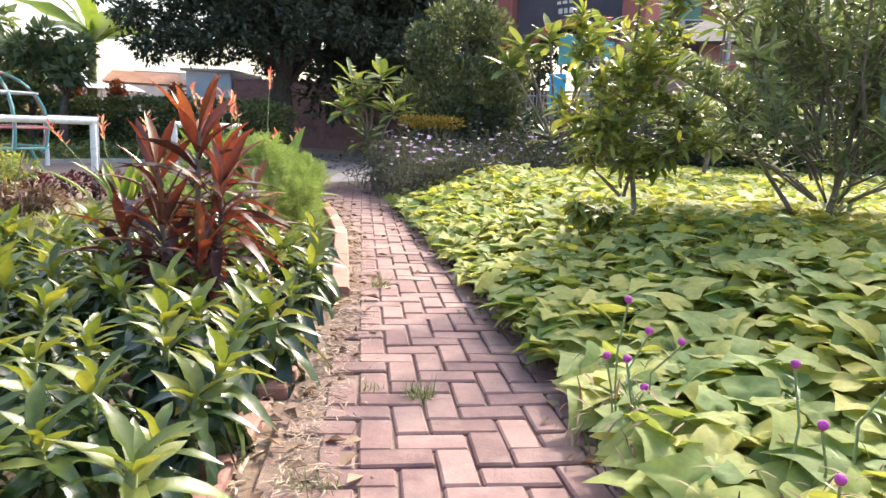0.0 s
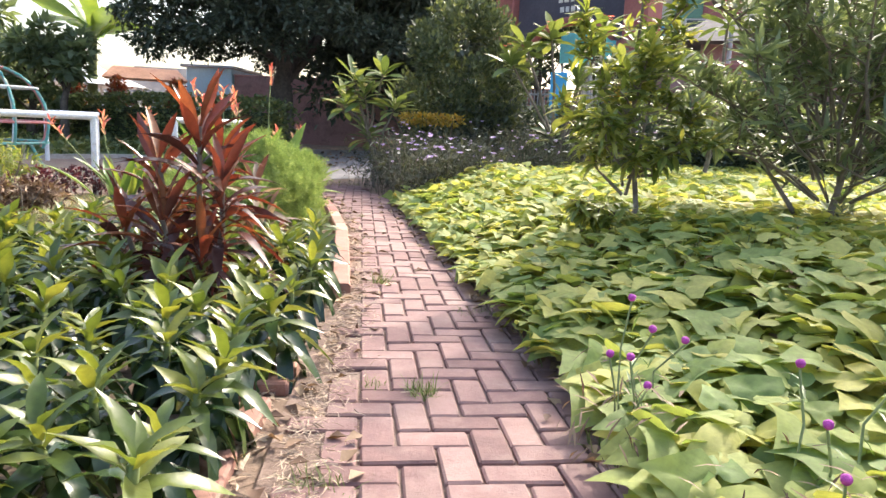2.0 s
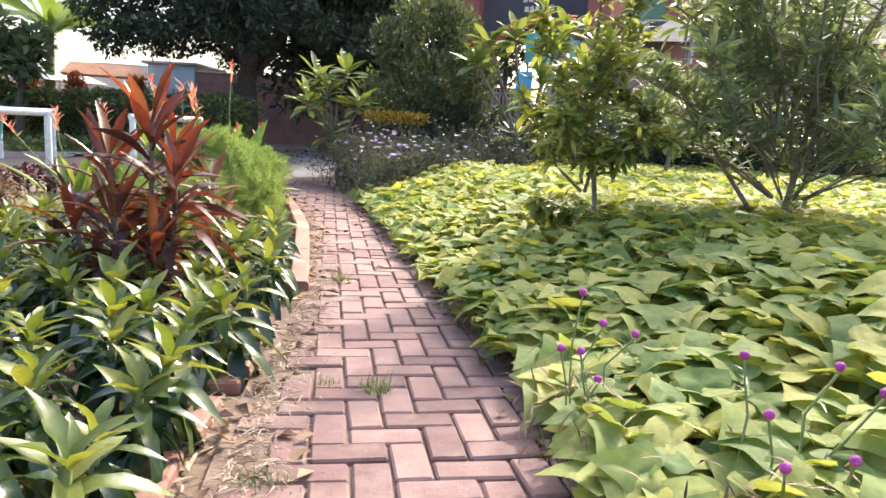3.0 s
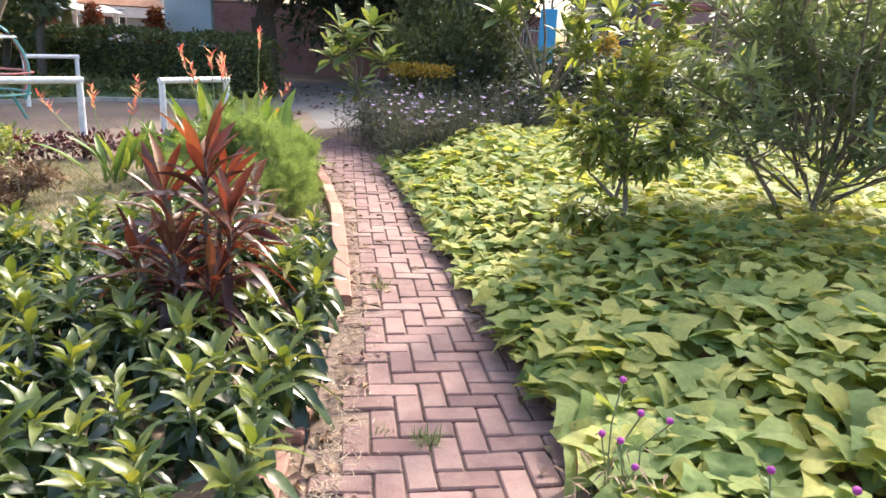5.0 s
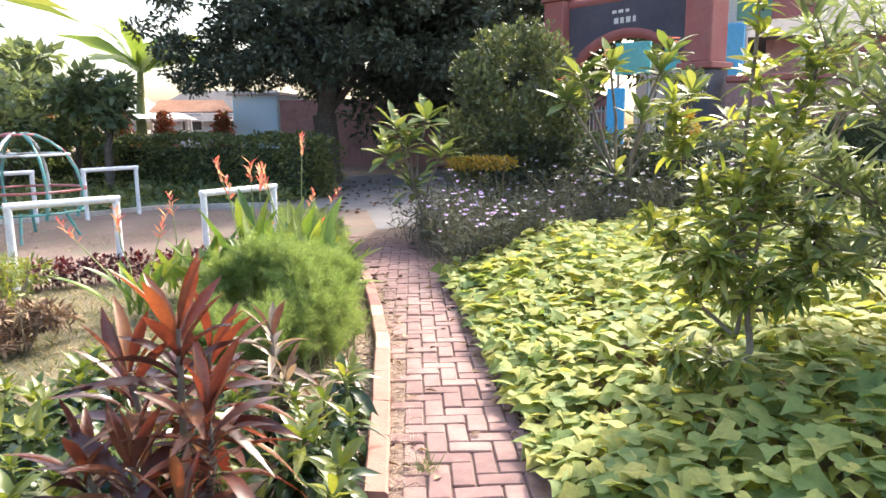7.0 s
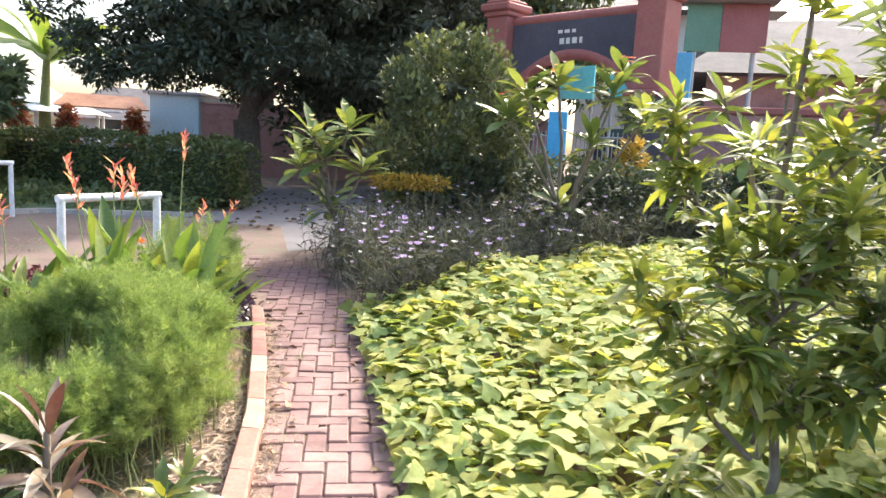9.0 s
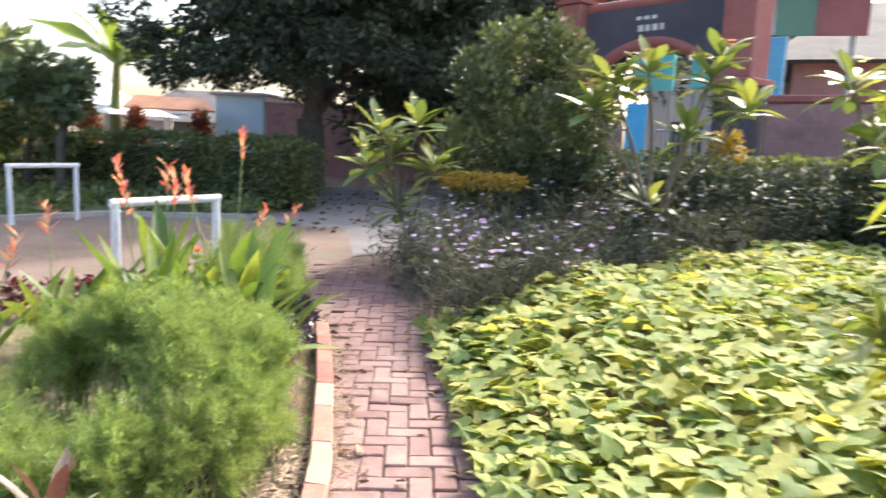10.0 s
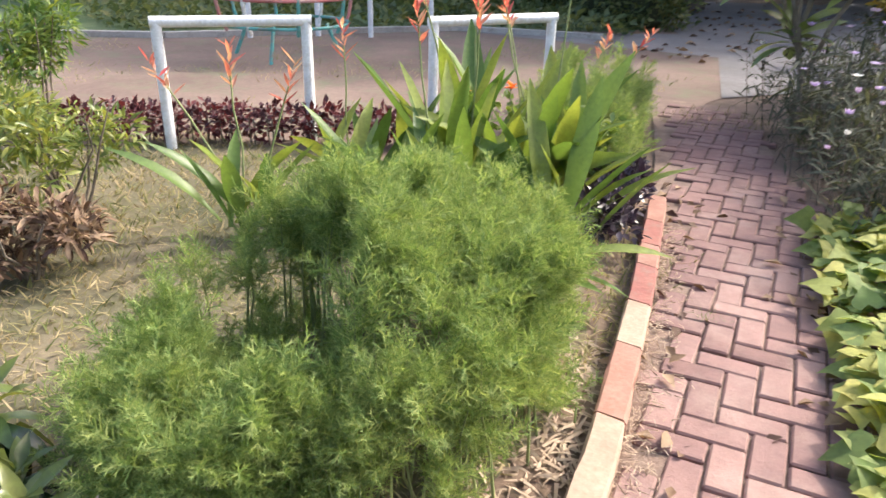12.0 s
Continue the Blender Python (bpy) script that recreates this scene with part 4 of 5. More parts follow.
# ---- shrubs and small trees ----
def whorled_shrub(name, label, x, y, stems, tmpl, leaf, mat, whorls, per, bark, spread, droop=0.0):
    """Stems with rings of leaves along their upper length."""
    br, lv = Geo(), Geo()
    for sx, sy, z0, ex, ey, ez, r in stems:
        pts = curve_pts((sx, sy, z0), (ex, ey, ez), 6, 0.03)
        tube(br, pts, [r * (1 - 0.14 * k) for k in range(6)], bark, 6)
        pa = np.array(pts)
        for w in range(whorls):
            t = 0.3 + 0.7 * w / (whorls - 1)
            f = t * 5
            k = min(4, int(f))
            c = pa[k] + (pa[k + 1] - pa[k]) * (f - k)
            reach = spread * (1.1 - t) * rng.uniform(0.4, 1.1)
            az = rng.uniform(0, 6.28)
            e = c + np.array([reach * math.cos(az), reach * math.sin(az), reach * rng.uniform(0.2, 0.9)])
            tube(br, [tuple(c), tuple((c + e) / 2 + rng.normal(0, 0.015, 3)), tuple(e)], [0.007, 0.005, 0.003], bark, 4)
            m = per
            q = rng.random(m)
            pos = c + (e - c) * (0.35 + 0.65 * q)[:, None] + rng.normal(0, 0.012, (m, 3))
            scatter(lv, tmpl, pos, np.arange(m) * 2.4 + rng.normal(0, 0.3, m), rng.normal(0.3, 0.4, m) + 0.4 * q - droop * max(0.0, 1.0 - c[2] / 1.1), rng.normal(0, 0.4, m), leaf * rng.uniform(0.7, 1.2, m), mat)
    return thing(name, label, "shrub", (("branches", br, True), ("leaves", lv, True)), pose(x, y, 0))


whorled_shrub("flowering_shrub", "slender upright shrub with whorls of yellow-lit green leaves", 1.03, 5.15,
              ((0, 0, -0.03, 0.05, 0.05, 2.1, 0.018), (0, 0, 0.5, -0.36, 0.05, 1.0, 0.011), (0.02, 0, 0.5, 0.38, 0.1, 0.95, 0.011), (0, 0.02, 0.7, 0.0, -0.35, 1.25, 0.01), (0.02, 0.02, 0.7, 0.3, 0.25, 1.45, 0.01), (-0.02, 0, 0.25, -0.28, -0.12, 0.45, 0.01), (0.02, 0, 0.6, 0.45, -0.15, 0.8, 0.01), (0, 0, 0.8, -0.26, 0.25, 1.5, 0.01), (0, 0, 0.9, 0.22, -0.12, 1.65, 0.009), (0, 0, 0.55, -0.2, -0.3, 0.9, 0.009)),
              T_LANCE, 0.12, M_SHRUB, 14, 15, M_TWIG, 0.25, 0.9)
ole = [(0, 0, -0.03, 0.1, 0.0, 1.2, 0.03), (-0.1, 0, 0.2, -0.75, 0.25, 1.3, 0.018)]
for k in range(33):
    a = k * 2.4
    r = 1.3 * math.sqrt((k + 0.5) / 33)
    ole.append((0.12 * math.cos(a), 0.12 * math.sin(a), 0.6 + 0.35 * rng.random(), r * math.cos(a), r * math.sin(a) * 0.9, 1.5 + 1.15 * rng.random() - 0.3 * r, 0.01))
for k in range(10):
    a = k * 0.628 + 0.2
    ole.append((0.1 * math.cos(a), 0.1 * math.sin(a), 0.5, 1.25 * math.cos(a), 1.1 * math.sin(a), 1.0 + 0.25 * rng.random(), 0.009))
whorled_shrub("oleander", "large grey-green oleander with narrow leaves and several stems", 2.35, 5.45, ole, T_OLE, 0.16, M_OLE, 12, 13, M_TWIG, 0.28)


def frangipani(x, y, arms, leaf, n, mat, petals, label):
    br, lv, fl = Geo(), Geo(), Geo()
    for sx, sy, z0, ex, ey, ez, r in arms:
        pts = curve_pts((sx, sy, z0), (ex, ey, ez), 5, 0.02)
        tube(br, pts, [r, r * 0.9, r * 0.8, r * 0.7, r * 0.55], M_TWIG, 7)
        for i in range(n):
            t = i / (n - 1)
            scatter(lv, T_FRANG[i % 2], [(ex, ey, ez - 0.12 * (1 - t))], i * 2.4 + rng.normal(0, 0.2), -0.1 + 1.1 * t + rng.normal(0, 0.15), rng.normal(0, 0.25), leaf * rng.uniform(0.8, 1.15), mat)
        if petals is not None and rng.random() < 0.6:
            for j in range(6):
                c = np.array((ex, ey, ez + 0.1)) + rng.normal(0, 0.05, 3)
                for k in range(5):
                    scatter(fl, diamond(0.38, 0.1, 0.1), [c], k * 1.257, 0.5, 0.2, 0.045, petals)
    parts = [("branches", br, True), ("leaves", lv, True)]
    if fl.count:
        parts.append(("flower", fl, True))
    return thing("frangipani", label, "small tree", parts, pose(x, y, 0))


frangipani(-1.15, 10.75, ((0, 0, -0.03, -0.12, 0, 0.7, 0.03), (-0.12, 0, 0.65, -0.3, -0.1, 1.4, 0.022), (-0.12, 0, 0.65, 0.05, 0.1, 1.5, 0.022), (0, 0, 0.4, 0.25, -0.1, 1.1, 0.02), (-0.1, 0, 0.6, -0.45, 0.1, 1.1, 0.018), (0, 0, 0.3, -0.15, -0.2, 1.2, 0.016)), 0.34, 17, M_FRANG, M_CREAMPETAL, "small frangipani with long leaves and cream flowers")
frangipani(1.35, 11.2, ((0, 0, -0.03, -0.1, 0, 0.8, 0.035), (-0.1, 0, 0.7, -0.55, 0, 2.0, 0.025), (-0.1, 0, 0.75, -0.2, 0.1, 2.15, 0.025), (0, 0, 0.7, 0.4, 0, 2.05, 0.025), (0, 0, 0.6, 0.75, -0.1, 1.8, 0.022), (0, 0, 0.6, -0.75, -0.2, 1.75, 0.022), (0, 0, 0.5, 0.15, -0.3, 1.5, 0.02), (0, 0, 0.6, 0.55, 0.3, 2.3, 0.02)), 0.36, 18, M_FRANG, M_BRACT, "frangipani with pale yellow-green leaves and bare branches")
frangipani(2.9, 9.6, ((0, 0, -0.03, 0, 0, 0.9, 0.035), (0, 0, 0.8, -0.5, 0, 1.9, 0.025), (0, 0, 0.8, 0.1, 0.1, 2.2, 0.025), (0, 0, 0.8, 0.6, 0, 2.0, 0.025), (0, 0, 0.6, -0.35, -0.3, 1.5, 0.02), (0, 0, 0.6, 0.4, -0.2, 1.6, 0.02)), 0.36, 17, M_FRANG, M_CREAMPETAL, "frangipani with pale leaves and cream flowers")

# overhanging branch with large leaves
br = Geo()
root = thing("large_leaved_sapling", "leaning sapling with very large yellow-green leaves", "small tree", at=pose(-2.27, 2.75, 0))
tube(br, [(0, 0, -0.03), (0.6, 0.12, 0.7), (1.1, 0.25, 1.25), (1.3, 0.3, 1.7), (1.36, 0.32, 1.97)], [0.03, 0.025, 0.02, 0.014, 0.01], M_TWIG, 7)
part("stem", br, root)
me = Geo().add(*blade((0.015, 0.04, 0.075, 0.092, 0.09, 0.07, 0.04, 0.004), 0.22, 0.3, 0.1), M_FRANG).mesh("leaf")
nodes = ((1.28, 0.29, 1.66), (1.3, 0.3, 1.74), (1.33, 0.31, 1.84), (1.36, 0.32, 1.96))
for k in range(13):
    p, yaw, pitch, roll, s = nodes[k % 4], -75 + k * 137.5, (5, 18, 32, 48)[k % 4] + rng.normal(0, 5), rng.normal(-10, 14), rng.uniform(0.36, 0.46)
    ob = new("leaf", me)
    ob.parent = root
    ob.matrix_basis = pose(*p, pitch, roll, yaw) @ Matrix.Diagonal((s, s, s, 1))


def blob_bush(name, label, category, x, y, trunks, blobs, tmpl, size, mat, bark=None, group="", up=0.3):
    br, lv = Geo(), Geo()
    for a, b, r in trunks:
        tube(br, curve_pts(a, b, 5, 0.02), [r, r * 0.85, r * 0.7, r * 0.55, r * 0.4], bark or M_TWIG, 7)
    for c, rad, n in blobs:
        foliage_blob(lv, c, rad, n, tmpl, size, mat, 0.5, up)
    return thing(name, label, category, (("trunk", br, True), ("leaves", lv, True)), pose(x, y, 0), group)


bl = []
for k in range(46):
    d = Vector(rng.normal(0, 1, 3)).normalized()
    bl.append(((d.x * 0.88, d.y * 0.88, 1.5 + d.z * 1.05), (0.32, 0.32, 0.42), 250))
bl.append(((0, 0, 1.2), (0.85, 0.85, 0.9), 1500))
blob_bush("round_bush", "large rounded dark green bush with small leaves", "bush", -0.05, 12.7, (((0, 0, -0.03), (0.3, 0, 1.6), 0.05), ((0, 0.05, -0.03), (-0.4, 0, 1.5), 0.045), ((0, 0, -0.03), (0, 0.3, 1.8), 0.04)), bl, T_SMALL, 0.085, M_BUSH, up=0.8)
blob_bush("golden_hedge", "low clipped shrub with golden yellow tips", "hedge", -0.45, 11.3, (((0, 0, -0.03), (0, 0, 0.9), 0.02), ((0.3, 0, -0.03), (0.3, 0, 0.9), 0.02)), [((dx, 0, 0.92), (0.17, 0.2, 0.09), 200) for dx in (-0.3, -0.1, 0.1, 0.3)] , T_SMALL, 0.055, M_YELLOWLEAF)
dk = [((dx, 0.2 * math.sin(dx * 3), z + 0.06 * math.sin(dx * 5)), (0.35, 0.4, 0.42), 380) for dx in np.arange(-0.6, 5.4, 0.32) for z in (0.4, 0.85)]
blob_bush("dark_hedge", "dark unclipped hedge behind the flower bed", "hedge", 0.4, 12.0, [((dx, 0, -0.03), (dx + 0.1, 0, 0.6), 0.02) for dx in np.arange(-0.4, 5.2, 0.5)], dk, T_SMALL, 0.08, M_TREE)


def clipped_hedge(name, label, a, b, width, height, size, mat, dens, top=None):
    a, b = Vector((*a, 0)), Vector((*b, 0))
    L = (b - a).length
    g, st = Geo(), Geo()
    n = int(L * (2 * height + width) * dens)
    u = rng.random(n) * L
    w = rng.random(n) * (2 * height + width)
    xx = np.where(w < height, -width / 2, np.where(w < height + width, w - height - width / 2, width / 2))
    zz = np.where(w < height, w, np.where(w < height + width, height, 2 * height + width - w))
    pos = np.stack([xx, u, zz], 1)
    lump = np.array([noise.noise(Vector((q[0] * 2, q[1] * 2, q[2] * 2))) for q in pos])
    pos[:, 0] += np.sign(xx) * (0.2 * lump + rng.normal(0, 0.05, n))
    pos[:, 2] += 0.2 * lump + rng.normal(0, 0.03, n)
    pos[:, 2] = np.maximum(pos[:, 2], 0.0)
    tops = pos[:, 2] > height * 0.9
    for sel, mm in ((~tops, mat), (tops, top or mat)):
        k = int(sel.sum())
        scatter(g, T_SMALL, pos[sel], rng.uniform(0, 6.28, k), rng.normal(0.3, 0.6, k), rng.normal(0, 0.6, k), rng.uniform(0.7, 1.3, k) * size, mm)
    for e in (0.0, L):
        for q in range(6):
            foliage_blob(g, (rng.uniform(-0.3, 0.3) * width, e, height * (0.12 + 0.15 * q)), (width * 0.3, 0.16, height * 0.14), 130, T_SMALL, size, mat)
    # solid dark block behind the leaves stands in for the hedge's inner shade
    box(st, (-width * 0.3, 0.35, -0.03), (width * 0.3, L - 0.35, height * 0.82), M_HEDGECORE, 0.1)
    rot = math.degrees(math.atan2(-(b - a).x, (b - a).y))
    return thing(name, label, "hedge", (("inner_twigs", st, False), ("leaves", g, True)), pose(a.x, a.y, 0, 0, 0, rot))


clipped_hedge("clipped_hedge", "clipped green hedge with bronze tips beside the court", (-10.0, 18.9), (-3.9, 16.2), 1.0, 1.15, 0.1, M_HEDGE, 420)
clipped_hedge("clipped_hedge", "clipped green hedge before the gate", (1.2, 14.2), (6.5, 12.6), 0.8, 1.2, 0.09, M_HEDGE, 420)
clipped_hedge("tall_hedge", "tall dark green hedge behind the oleander", (3.7, 12.3), (10.6, 9.4), 0.8, 1.75, 0.09, M_BUSH, 380)
clipped_hedge("clipped_hedge", "clipped green hedge far behind the playground", (-24, 18), (-10.2, 19.6), 0.9, 1.0, 0.12, M_HEDGE, 160, M_YELLOWLEAF)

for x, y, h in ((-11.8, 22.2, 1.75), (-10.6, 22.5, 1.75), (-9.1, 23.2, 1.75), (-13.6, 21.6, 1.6)):
    blob_bush("topiary_bush", "conical clipped bush with reddish leaves", "bush", x, y, (((0, 0, -0.03), (0, 0, 1.2), 0.04),), [((0, 0, h * t), (0.75 * (1.1 - t) ** 0.7, 0.75 * (1.1 - t) ** 0.7, 0.3), 300) for t in (0.25, 0.45, 0.62, 0.78, 0.92)], T_SMALL, 0.12, M_REDBUSH, group="conical topiary bushes")

# low green cover in front of the hedge
g = Geo()
n = 9000
x = rng.uniform(-12.0, -4.2, n)
y = rng.uniform(10.5, 18.5, n)
keep = (y > 14.2 + 1.43 * np.minimum(0, x + 6.3) + 0.3) & (y < 16.0 - 0.45 * (x + 4.2)) & (np.array([noise.noise((a * 0.9, b * 0.9, 7.0)) for a, b in zip(x, y)]) > -0.12)
x, y = x[keep], y[keep]
n = len(x)
scatter(g, T_SMALL, np.stack([x, y, rng.uniform(-0.01, 0.2, n)], 1), rng.uniform(0, 6.28, n), rng.normal(0.5, 0.5, n), rng.normal(0, 0.4, n), rng.uniform(0.08, 0.2, n), M_HEDGE)
tagged(part("ground_cover", g), "low leafy green cover before the clipped hedge", "ground cover", kind="stuff")

# ---- big shade tree ----
br, lv = Geo(), Geo()
tube(br, [(0, 0, -0.05), (0.02, 0, 0.3), (0.05, 0.05, 1.0), (0.0, 0, 1.7)], [0.46, 0.35, 0.3, 0.3], M_BARK, 12)
for k in range(9):
    a = k * 0.7 + 0.3
    reach = (3.0 if k % 2 else 2.2)
    e = (reach * math.cos(a), reach * math.sin(a) * 0.8, 5.2 + (k % 3) * 1.2)
    tube(br, curve_pts((0.0, 0, 1.5 + 0.17 * k), e, 7, 0.12, -0.3), [0.12, 0.1, 0.09, 0.08, 0.06, 0.05, 0.03], M_BARK, 8)
tube(br, curve_pts((0, 0, 1.5), (0.4, 0, 7.0), 6, 0.1), [0.24, 0.2, 0.16, 0.12, 0.08, 0.04], M_BARK, 8)
for k in range(175):
    d = rng.normal(0, 1, 3)
    d /= np.linalg.norm(d)
    r = rng.random() ** 0.42
    c = np.array([0.45 + 3.8 * d[0] * r, 3.8 * d[1] * r, 6.0 + 3.7 * d[2] * r])
    if c[2] < 3.3:
        c[2] = 3.3 + rng.random()
    foliage_blob(lv, tuple(c), (0.8, 0.8, 0.5), 360, T_TREE, 0.17, M_TREE, 0.3, 0.0)
for k in range(75):
    a = rng.uniform(0, 6.28)
    r = rng.uniform(2.1, 4.0)
    foliage_blob(lv, (r * math.cos(a), r * math.sin(a) * 0.85, rng.uniform(2.45, 3.5)), (0.6, 0.6, 0.38), 300, T_TREE, 0.14, M_TREE, 0.3, 0.0)
for k in range(110):
    a = rng.uniform(0, 6.28)
    z = rng.uniform(3.0, 8.5)
    r = (4.3 + rng.uniform(-0.2, 0.9)) * math.sqrt(max(0.1, 1 - ((z - 5.6) / 4.6) ** 2))
    foliage_blob(lv, (0.4 + r * math.cos(a), r * math.sin(a) * 0.9, z), (0.42, 0.42, 0.26), 150, T_TREE, 0.14, M_TREE, 0.2, 0.1)
thing("shade_tree", "large spreading shade tree with dense dark crown", "tree", (("trunk", br, True), ("crown", lv, True)), pose(-5.05, 20.2, 0))


def far_tree(x, y, h, r, label, mat=None, n=26, size=0.22, low=0.35):
    br, lv = Geo(), Geo()
    tube(br, curve_pts((0, 0, -0.05), (0.1, 0, h * 0.7), 5, 0.05), [0.12, 0.1, 0.08, 0.06, 0.03], M_BARK, 7)
    for k in range(n):
        a = rng.uniform(0, 6.28)
        rr = r * rng.random() ** 0.5 * 0.85
        z = h * rng.uniform(low, 0.93)
        c = (rr * math.cos(a), rr * math.sin(a), z)
        tube(br, [(0.05, 0, max(0.2, z - 0.6 * rr - 0.3)), c], [0.035, 0.012], M_BARK, 5)
        foliage_blob(lv, c, (r * 0.34, r * 0.34, r * 0.24), 115, T_TREE, size, mat or M_FAR, 0.3, 0.1)
    return thing("garden_tree", label, "tree", (("trunk", br, True), ("crown", lv, True)), pose(x, y, 0), "background trees")


far_tree(-11.4, 16.6, 2.7, 1.6, "feathery grey-green garden tree", n=18)
far_tree(-9.0, 16.8, 2.7, 0.9, "light green slender garden tree", n=9, size=0.26, low=0.6)
far_tree(-10.2, 17.6, 2.6, 1.1, "feathery grey-green garden tree", n=12)
far_tree(-13.4, 13.8, 3.4, 1.8, "feathery grey-green garden tree", n=30)
far_tree(-15.5, 12.8, 4.2, 2.2, "dark green garden tree", n=30)
far_tree(-16.5, 18.5, 6.5, 3.2, "tall dark green garden tree", n=44, size=0.3)
far_tree(-15.5, 22.5, 4.0, 1.6, "papaya-like light green tree", n=18, size=0.4)
far_tree(-22.0, 20.5, 6.0, 3.0, "tall dark green garden tree", n=40, size=0.3)
far_tree(-1.8, 23.6, 9.5, 4.0, "tall dark tree beside the gate", M_TREE, n=190, size=0.26, low=0.16)
far_tree(2.2, 26.0, 8.5, 3.2, "tall tree behind the gate", M_BUSH, n=70, size=0.3)
far_tree(-4.0, 31.0, 8.5, 4.6, "tall tree behind the wall", M_TREE, n=80, size=0.35, low=0.2)

# banana
br = Geo()
root = thing("banana_plant", "banana plant with large torn leaves", "tree", at=pose(-13.0, 25.5, 0))
tube(br, [(0, 0, -0.05), (0, 0, 1.7), (0.1, 0, 3.3)], [0.2, 0.17, 0.1], M_STEM, 9)
part("stem", br, root)
me = Geo().add(*blade((0.01, 0.07, 0.11, 0.12, 0.115, 0.08, 0.02), 0.45, 0.35, 0.3), M_HELI).mesh("leaf")
for k in range(12):
    ob = new("leaf", me)
    ob.parent = root
    s = rng.uniform(2.0, 2.7)
    ob.matrix_basis = pose(0.1, 0, 3.2, 30 + 45 * (k / 11), rng.normal(0, 25), k * 137.5 + 30) @ Matrix.Diagonal((s, s, s, 1))


# ---- goals and climbing globe ----
def goal(a, b, back):
    root = thing("mini_goal", "small white painted steel pipe goal frame", "goal", group="mini goals")
    ax, bx = Vector((*a, 0)), Vector((*b, 0))
    h, r = 0.76, 0.034
    for p in (ax, bx):
        tube_g = Geo()
        tube(tube_g, [(p.x, p.y, -0.03), (p.x, p.y, h)], r, M_WHITEPIPE, 12)
        part("post", tube_g, root)
    d = (bx - ax).normalized() * r
    g = Geo()
    tube(g, [tuple(ax - d + Vector((0, 0, h))), tuple(bx + d + Vector((0, 0, h)))], r, M_WHITEPIPE, 12)
    part("crossbar", g, root)
    if back:
        s = Vector((-(bx - ax).y, (bx - ax).x, 0)).normalized() * 0.35
        g = Geo()
        for p in (ax, bx):
            tube(g, [tuple(p + Vector((0, 0, h - 0.03))), tuple(p + s * 0.6 + Vector((0, 0, h - 0.05)))], 0.012, M_WHITEPIPE, 6)
        tube(g, [tuple(ax + s * 0.6 + Vector((0, 0, h - 0.05))), tuple(bx + s * 0.6 + Vector((0, 0, h - 0.05)))], 0.012, M_WHITEPIPE, 6)
        part("back_bar", g, root)
    return root


goal((-4.27, 7.59), (-3.70, 8.28), False)
goal((-3.09, 8.82), (-2.65, 9.62), False)
goal((-6.77, 12.5), (-6.36, 13.31), False)
goal((-7.86, 11.37), (-7.35, 12.1), False)


def globe(x, y):
    root = thing("climbing_globe", "globe climbing frame of teal, red and pale steel pipes", "playground equipment", at=pose(x, y, 0))
    mats = (M_TEALPIPE, M_REDPIPE, M_PALEPIPE, M_TEALPIPE)
    R = 0.74
    for k in range(8):
        a = k * math.pi / 4 + 0.2
        g = Geo()
        pts = []
        for j in range(10):
            t = j / 9
            th = 0.12 + t * 1.95
            rr = R * math.sin(th)
            pts.append((rr * math.cos(a), rr * math.sin(a), 0.62 + R * math.cos(th)))
        tube(g, pts, 0.02, mats[k % 4], 7)
        part("rib", g, root)
    for z, mm in ((1.335, 1), (1.08, 2), (0.62, 1), (0.34, 0)):
        rr = math.sqrt(max(0.01, R * R - (z - 0.62) ** 2))
        g = Geo()
        tube(g, [(rr * math.cos(k * 0.2618), rr * math.sin(k * 0.2618), z) for k in range(25)], 0.018, mats[mm], 7)
        part("ring", g, root)
    for k in range(4):
        a = k * math.pi / 2 + 0.5
        g = Geo()
        tube(g, [(0.45 * math.cos(a), 0.45 * math.sin(a), 0.34), (0.62 * math.cos(a), 0.62 * math.sin(a), -0.03)], 0.022, M_TEALPIPE, 7)
        part("leg", g, root)
    return root


globe(-6.45, 10.7)

# ---- walls, gate and buildings ----
g = Geo()
box(g, (-8.6, 27.0, -0.05), (3.0, 27.2, 2.25), M_PINKWALL, 0.02)
box(g, (-8.62, 26.98, 2.25), (3.02, 27.22, 2.33), M_PINKWALL, 0.02)
tagged(part("wall_north", g, smooth=False), "faded pink rendered boundary wall", "wall", kind="structure")
g = Geo()
box(g, (-10.3, 26.9, -0.05), (-8.65, 30.0, 2.5), M_BLUEWALL, 0.02)
w = Geo()
box(w, (-10.45, 26.7, 2.5), (-8.5, 30.2, 2.6), M_GREYHOUSE, 0.02)
thing("blue_house", "pale blue rendered house behind the hedge", "house", (("wall", g, False), ("roof", w, False)))
g, w = Geo(), Geo()
for x in (-1.0, 1.0):
    for y in (-0.6, 0.6):
        tube(w, [(x, y, -0.05), (x, y, 1.95)], 0.09, M_CREAM, 8)
lo = [(-1.3, -0.95, 1.9), (1.3, -0.95, 1.9), (1.3, 0.95, 1.9), (-1.3, 0.95, 1.9)]
g.add(lo + [(-1.0, 0, 2.3), (1.0, 0, 2.3)], [(0, 1, 5), (0, 5, 4), (1, 2, 5), (2, 3, 4), (2, 4, 5), (3, 0, 4), (0, 3, 2), (0, 2, 1)], M_HUTROOF)
thing("garden_shelter", "open shelter with a clay-coloured roof", "shelter", (("roof", g, False), ("posts", w, True)), pose(-11.0, 25.2, 0, 0, 0, 24))
g, posts = Geo(), []
